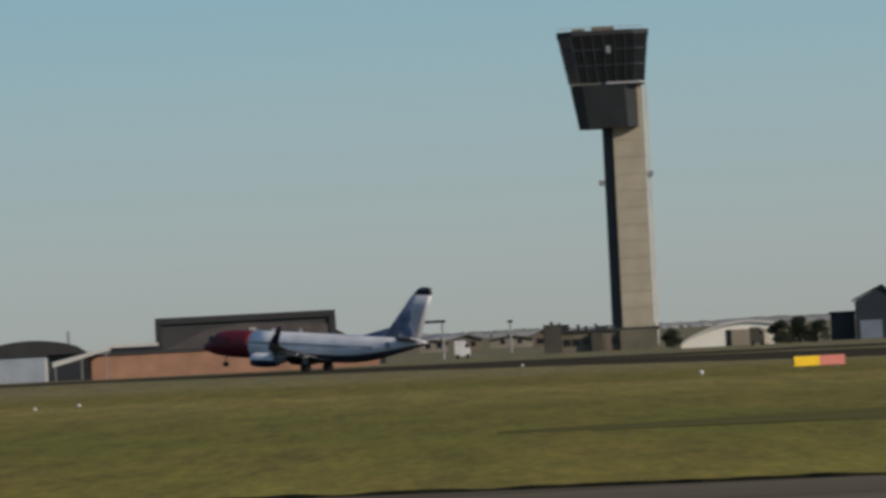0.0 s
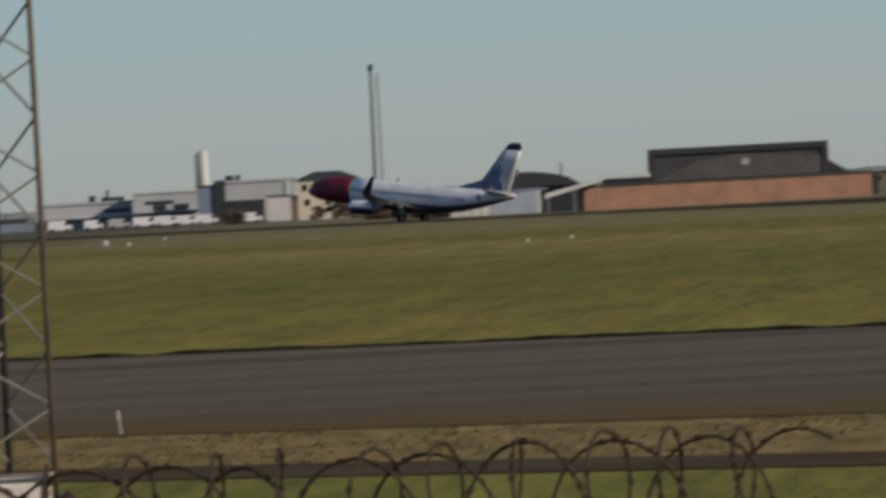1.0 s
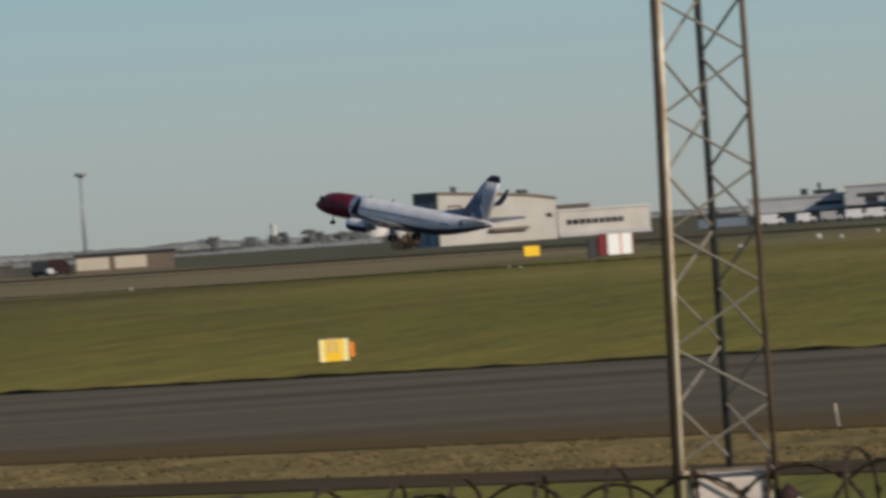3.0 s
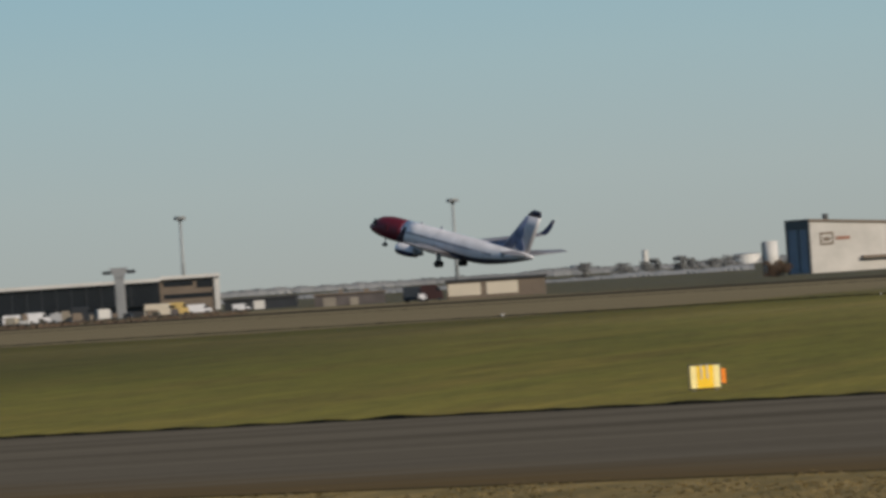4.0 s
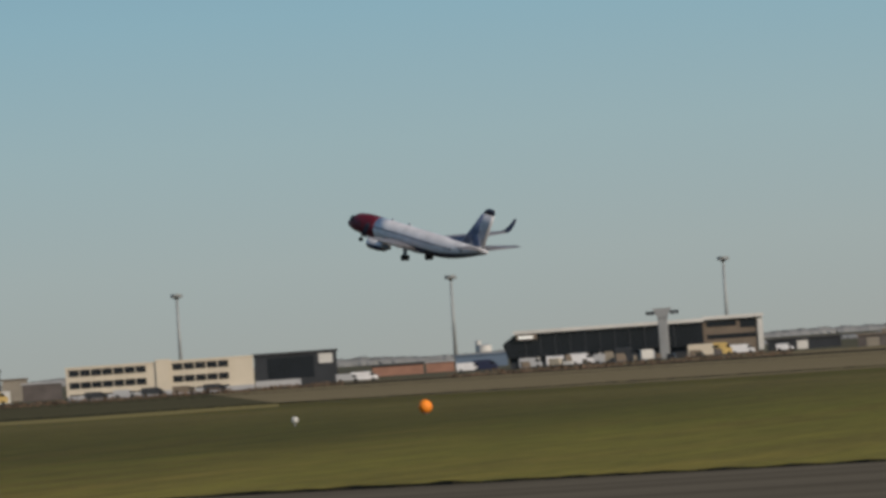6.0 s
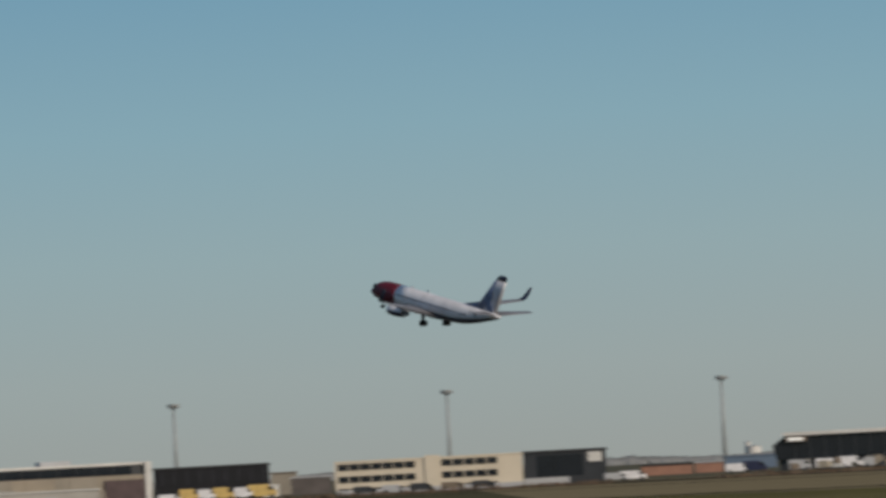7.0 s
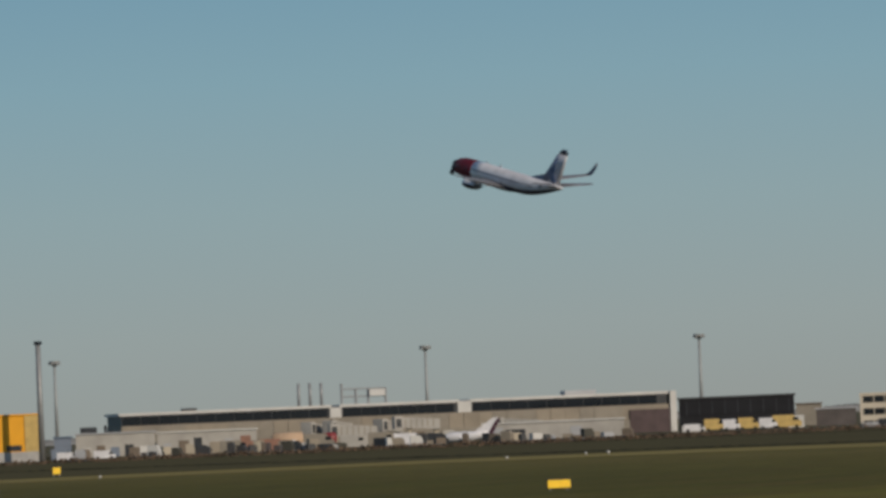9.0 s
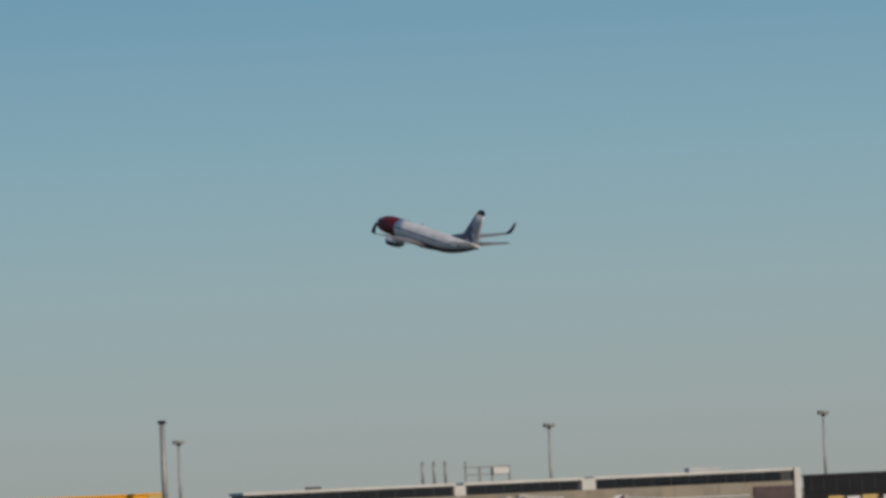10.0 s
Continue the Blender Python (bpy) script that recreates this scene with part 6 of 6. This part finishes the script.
def ground_equipment():
    """Carts, steps and containers that stand in front of the terminal."""
    rng = random.Random(21)
    mats = (M_GREYCLAD, M_BROWN, M_DARKPANEL, M_WHITECLAD, M_DUSK, M_TAN, M_DARKSHEET, M_BROWN, M_CONC, M_OLIVE)
    for i in range(88):
        b = rng.uniform(4840, 5850) if i < 70 else rng.uniform(3220, 3640)
        d = rng.uniform(1360, 1430) if i < 70 else rng.uniform(1470, 1500)
        p = spot(b, d)
        ln, h = rng.uniform(0.9, 2.6), rng.uniform(0.9, 2.5)
        mm = mats[rng.randrange(len(mats))]
        root = thing("container_cart", pose(p.x, p.y, 0, 0, 0, math.degrees(b / UNIT) + rng.uniform(-25, 25)), "airport ground-equipment cart standing on the apron", "cart")
        bm = bmesh.new()
        prism(bm, [(-ln / 2, 0.5), (ln / 2, 0.5), (ln / 2, h * rng.uniform(0.6, 1.0)), (ln * 0.3, h), (-ln / 2, h)], -0.8, 0.8)
        part("body", bm, mm, root)
        simple("chassis", root, M_STEEL, [(-ln / 2 - 0.3, ln / 2, -0.6, 0.6, 0.36, 0.5)])
        for x in (-ln * 0.35, ln * 0.35):
            bm = bmesh.new()
            rod(bm, (x, -0.7, 0.25), (x, 0.7, 0.25), 0.25, 0.25, 10)
            part("wheel", bm, M_TYRE, root)
    # scrub along the apron fence
    bm = bmesh.new()
    b = 3150
    while b < 6100:
        h = 0.9 + 0.7 * noise.noise(Vector((b * 0.02, 0, 9)))
        p = spot(b, 1330 + 25 * noise.noise(Vector((b * 0.01, 4, 9))))
        if 3950 < b or b < 3760:
            clump(bm, rng, (p.x, p.y, h * 0.45), 1.0, 1.5, h * 0.5, 16, 0.28)
        b += 9
    tagged(part("apron_scrub", bm, M_LEAF), "low brown scrub along the apron edge", "scrub", kind="stuff")
    for b, d, e, arm in ((8, 1250, 14, -3.4), (-112, 1400, 8, 0.0), (1030, 1600, 18, 0.0)):
        p = spot(b, d)
        h = rise(e, d)
        root = thing("lamp_post", pose(p.x, p.y, 0, 0, 0, math.degrees(b / UNIT)), "slim grey lamp post with a side arm", "lamp post")
        bm = bmesh.new()
        rod(bm, (0, 0, 0), (0, 0, h), 0.22, 0.16)
        part("pole", bm, M_STEEL, root)
        simple("head", root, M_DARKPANEL, [(min(arm, -0.5), 0.5, -0.3, 0.3, h - 0.3, h + 0.15)])


def boarding_bridge(b, d, length, turn, low=3.4):
    """A covered gangway on a column, its cab towards the apron."""
    p = spot(b, d)
    root = thing("boarding_bridge", pose(p.x, p.y, 0, 0, 0, math.degrees(b / UNIT) + turn), "pale grey boarding bridge on a steel column", "boarding bridge", group="boarding bridges")
    bm = bmesh.new()
    prism(bm, [(-length / 2, low), (length / 2, low - 0.5), (length / 2, low + 1.7), (-length / 2, low + 2.3)], -1.0, 1.0)
    part("tunnel", bm, M_PALESHED, root, "pale ribbed tunnel")
    for k in range(int(length / 1.2)):
        x = -length / 2 + 0.5 + k * 1.2
        simple("rib", root, M_TANG, [(x, x + 0.18, -1.06, -0.98, low, low + 1.8)])
    simple("cab", root, M_PALESHED, [(-length / 2 - 1.8, -length / 2 + 0.02, -1.3, 1.3, low - 0.2, low + 2.5)], "pale cab", bevel=0.1)
    simple("cab_opening", root, M_DARKPANEL, [(-length / 2 - 1.4, -length / 2 - 0.3, -1.34, -1.28, low + 0.2, low + 1.9)])
    for x, wd in ((-length * 0.3, 0.35), (length * 0.42, 0.5)):
        simple("column", root, M_CONC, [(x - wd, x + wd, -0.4, 0.4, 0, low - 0.1)], "pale column")
    for y in (-0.9, 0.9):
        bm = bmesh.new()
        rod(bm, (-length * 0.3, y - 0.2, 0.5), (-length * 0.3, y + 0.2, 0.5), 0.5, 0.5, 14)
        part("wheel", bm, M_TYRE, root, "black tyre")


def gates():
    for b, d, length, turn, low in ((5395, 1600, 6, 65, 3.0), (5352, 1600, 7, 60, 3.2), (5322, 1560, 8, 8, 2.4), (5210, 1600, 8, 12, 3.4), (5262, 1610, 6, 55, 3.0), (5030, 1600, 8, -10, 2.2)):
        boarding_bridge(b, d, length, turn, low)
    for b, d, rad, ln, mm, lab in ((5445, 1500, 1.5, 5.6, M_PEACH, "round peach-coloured tank on a low cradle"), (5372, 1480, 1.2, 2.2, M_SIGNR, "short red tank on a low cradle")):
        p = spot(b, d)
        root = thing("storage_tank", pose(p.x, p.y, 0, 0, 0, math.degrees(b / UNIT)), lab, "tank")
        bm = bmesh.new()
        loft(bm, [[(x, r * rad * math.cos(k * math.tau / 18), 2.1 + r * rad * math.sin(k * math.tau / 18)) for k in range(18)] for x, r in ((-ln / 2 - 0.4, 0.5), (-ln / 2, 1), (ln / 2, 1), (ln / 2 + 0.4, 0.5))])
        part("shell", bm, mm, root, smooth=True)
        for x in (-ln * 0.35, ln * 0.35):
            simple("cradle", root, M_STEEL, [(x - 0.25, x + 0.25, -1.0, 1.0, 0, 2.1 - rad * 0.8)])


def skyline():
    """Pale stacks and tanks far beyond the field."""
    for b, d, e, rad, nm, lab in ((2441, 3900, 16, 1.6, "distant_stack", "slim white stack far beyond the field"), (2262, 3600, -2, 7.0, "distant_tank", "round white storage tank far off"),
                                  (2560, 3900, -3, 5.0, "distant_tank", "round pale storage tank far off"), (3700, 3800, 10, 1.6, "distant_stack", "slim pale stack far beyond the field"), (3690, 3700, 2, 4.0, "distant_tank", "round pale storage tank far off")):
        p = spot(b, d)
        h = rise(e, d)
        root = thing(nm, pose(p.x, p.y, 0), lab, nm.split("_")[1])
        bm = bmesh.new()
        rod(bm, (0, 0, 0), (0, 0, h), rad, rad * 0.92, 20)
        part("shell", bm, M_WHITECLAD, root, smooth=False)
        bm = bmesh.new()
        rod(bm, (0, 0, h), (0, 0, h + 0.4), rad * 0.97, rad * 0.5, 20)
        part("cap", bm, M_GREYCLAD, root)


def parked_jet():
    """Parked airliner seen from the side: only its body and swept tail rise over the apron clutter."""
    d = 1470
    p = spot(5136, d)
    root = thing("parked_airliner", pose(p.x, p.y, 0, 0, 0, math.degrees(5115 / UNIT) + 180), "white parked airliner with a dark purple tail", "aircraft")
    bm = bmesh.new()
    loft(bm, [[(x, 1.3 * w * math.cos(k * math.tau / 16), 1.9 + dz + 1.3 * w * math.sin(k * math.tau / 16)) for k in range(16)]
              for x, w, dz in ((5.5, 0.1, -0.2), (4.6, 0.6, -0.1), (3, 1, 0), (-2.5, 1, 0), (-5, 0.7, 0.4), (-6.8, 0.2, 0.8))])
    part("fuselage", bm, M_WHITE, root, smooth=True)
    bm = bmesh.new()
    prism(bm, [(-2.6, 2.8), (-8.0, 6.5), (-9.4, 6.5), (-6.6, 2.3)], -0.12, 0.12)
    fin = part("fin", bm, M_WHITE, root)
    bm = bmesh.new()
    prism(bm, [(-6.4, 2.3), (-9.0, 6.2), (-10.0, 6.5), (-7.8, 2.1)], -0.16, 0.16)
    part("rudder", bm, M_PURPLE, fin, "dark purple rudder")
    for side in (1, -1):
        bm = bmesh.new()
        loft(bm, [[(x, side * y, z) for x, z in ((1.5 - y * 0.5, 1.3), (-1.2 - y * 0.3, 1.3), (-1.2 - y * 0.3, 1.5), (1.5 - y * 0.5, 1.5))] for y in (0.8, 6.0)])
        part("wing", bm, M_METAL, root)
    for x in (3.6, -0.8):
        for y in (-0.8, 0.8):
            bm = bmesh.new()
            rod(bm, (x, y - 0.15, 0.4), (x, y + 0.15, 0.4), 0.4, 0.4, 12)
            part("wheel", bm, M_TYRE, root)
            bm = bmesh.new()
            rod(bm, (x, y * 0.6, 0.4), (x, y * 0.5, 1.2), 0.1, 0.1, 8)
            part("strut", bm, M_STEEL, root)
    for ob in root.children_recursive:
        ob.data.transform(Matrix.Scale(0.74, 4))


# ---------------------------------------------------------------- assembly
field()
roads()
AIRLINER, GEARS, NOSE_GEAR, WINGS = airliner()
control_tower()
east_buildings()
brick_yard()
middle_buildings()
apron_buildings()
for mast_b, mast_d, mast_e in ((2775, 2300, 129), (3258, 2300, 129), (3741, 2300, 129), (4227, 2300, 129), (4711, 2300, 129), (5196, 2300, 129), (5852, 2300, 129)):
    light_mast(mast_b, mast_d, mast_e)
radio_mast()
lattice_mast()
razor_fence()
field_signs()
runway_lights()
planting()
traffic()
parked_jet()
gates()
ground_equipment()
verge_grass()
skyline()


def motions():
    """The airliner rolls, rotates and climbs away along the runway; its wheels fold up."""
    # seconds, metres along the track, wheel height, pitch, bank
    flight = [(0.0, 1.0, 0.0, 4.7, -0.2), (0.5, 36.3, 0.08, 5.6, -0.1), (1.0, 71.1, 0.30, 6.6, -0.1), (1.5, 106.2, 0.62, 7.5, 0.0), (2.0, 141.3, 1.0, 8.5, 0.0), (2.5, 177.2, 1.62, 9.6, -0.2),
              (3.2, 228.6, 3.4, 11.7, -0.4), (4.0, 286.4, 6.3, 13.9, -0.6), (4.5, 322.0, 9.2, 14.7, -0.6), (5.0, 358.3, 12.9, 15.0, -0.9), (5.5, 394.4, 17.1, 14.9, -1.1), (6.2, 444.6, 23.5, 14.5, -1.1),
              (7.0, 501.4, 31.1, 13.7, -1.0), (7.5, 537.4, 35.9, 13.2, -0.8), (8.0, 572.8, 40.4, 12.5, -0.8), (8.5, 608.4, 44.8, 12.2, -1.0), (9.0, 645.2, 49.2, 12.8, -1.1), (9.5, 680.9, 53.2, 13.3, -1.2), (10.0, 717.0, 57.0, 13.8, -1.2)]
    h = radians(32.8)
    rows = []
    for t, s, z, pitch, bank in flight:
        rows.append((t, pose(-17.9 - math.cos(h) * s, 1080.4 + math.sin(h) * s, z + 0.03, -bank, -pitch, 180 - 32.8)))
    walk(AIRLINER, rows)
    # turn of the folding legs, and the reach of their struts once the weight is off them
    fold = ((0, 0, 0), (0.5, 0, 0.05), (1.5, 0, 0.38), (6.8, 0, 0.38), (7.4, 16, 0.38), (8.0, 44, 0.3), (8.5, 70, 0.1), (8.9, 86, 0), (10, 86, 0))
    for g, side in GEARS:
        walk(g, [(t, pose(0, side * 2.86, 2.06 - reach, -side * a, 0, 0)) for t, a, reach in fold])
    for wing, side in WINGS:
        walk(wing, [(t, pose(0, side * 1.4, 2.0, side * a, 0, 0)) for t, a in ((0, 0.3), (1.0, 1.0), (2.0, 2.2), (3.2, 3.6), (4.5, 3.9), (5.5, 3.7), (7.0, 3.2), (10, 2.8))])
    walk(NOSE_GEAR, [(t, pose(15.6, 0, 2.1, 0, -a, 0)) for t, a in ((0, 0), (6.8, 0), (7.3, 18), (7.8, 45), (8.2, 70), (8.6, 86), (10, 86))])


motions()
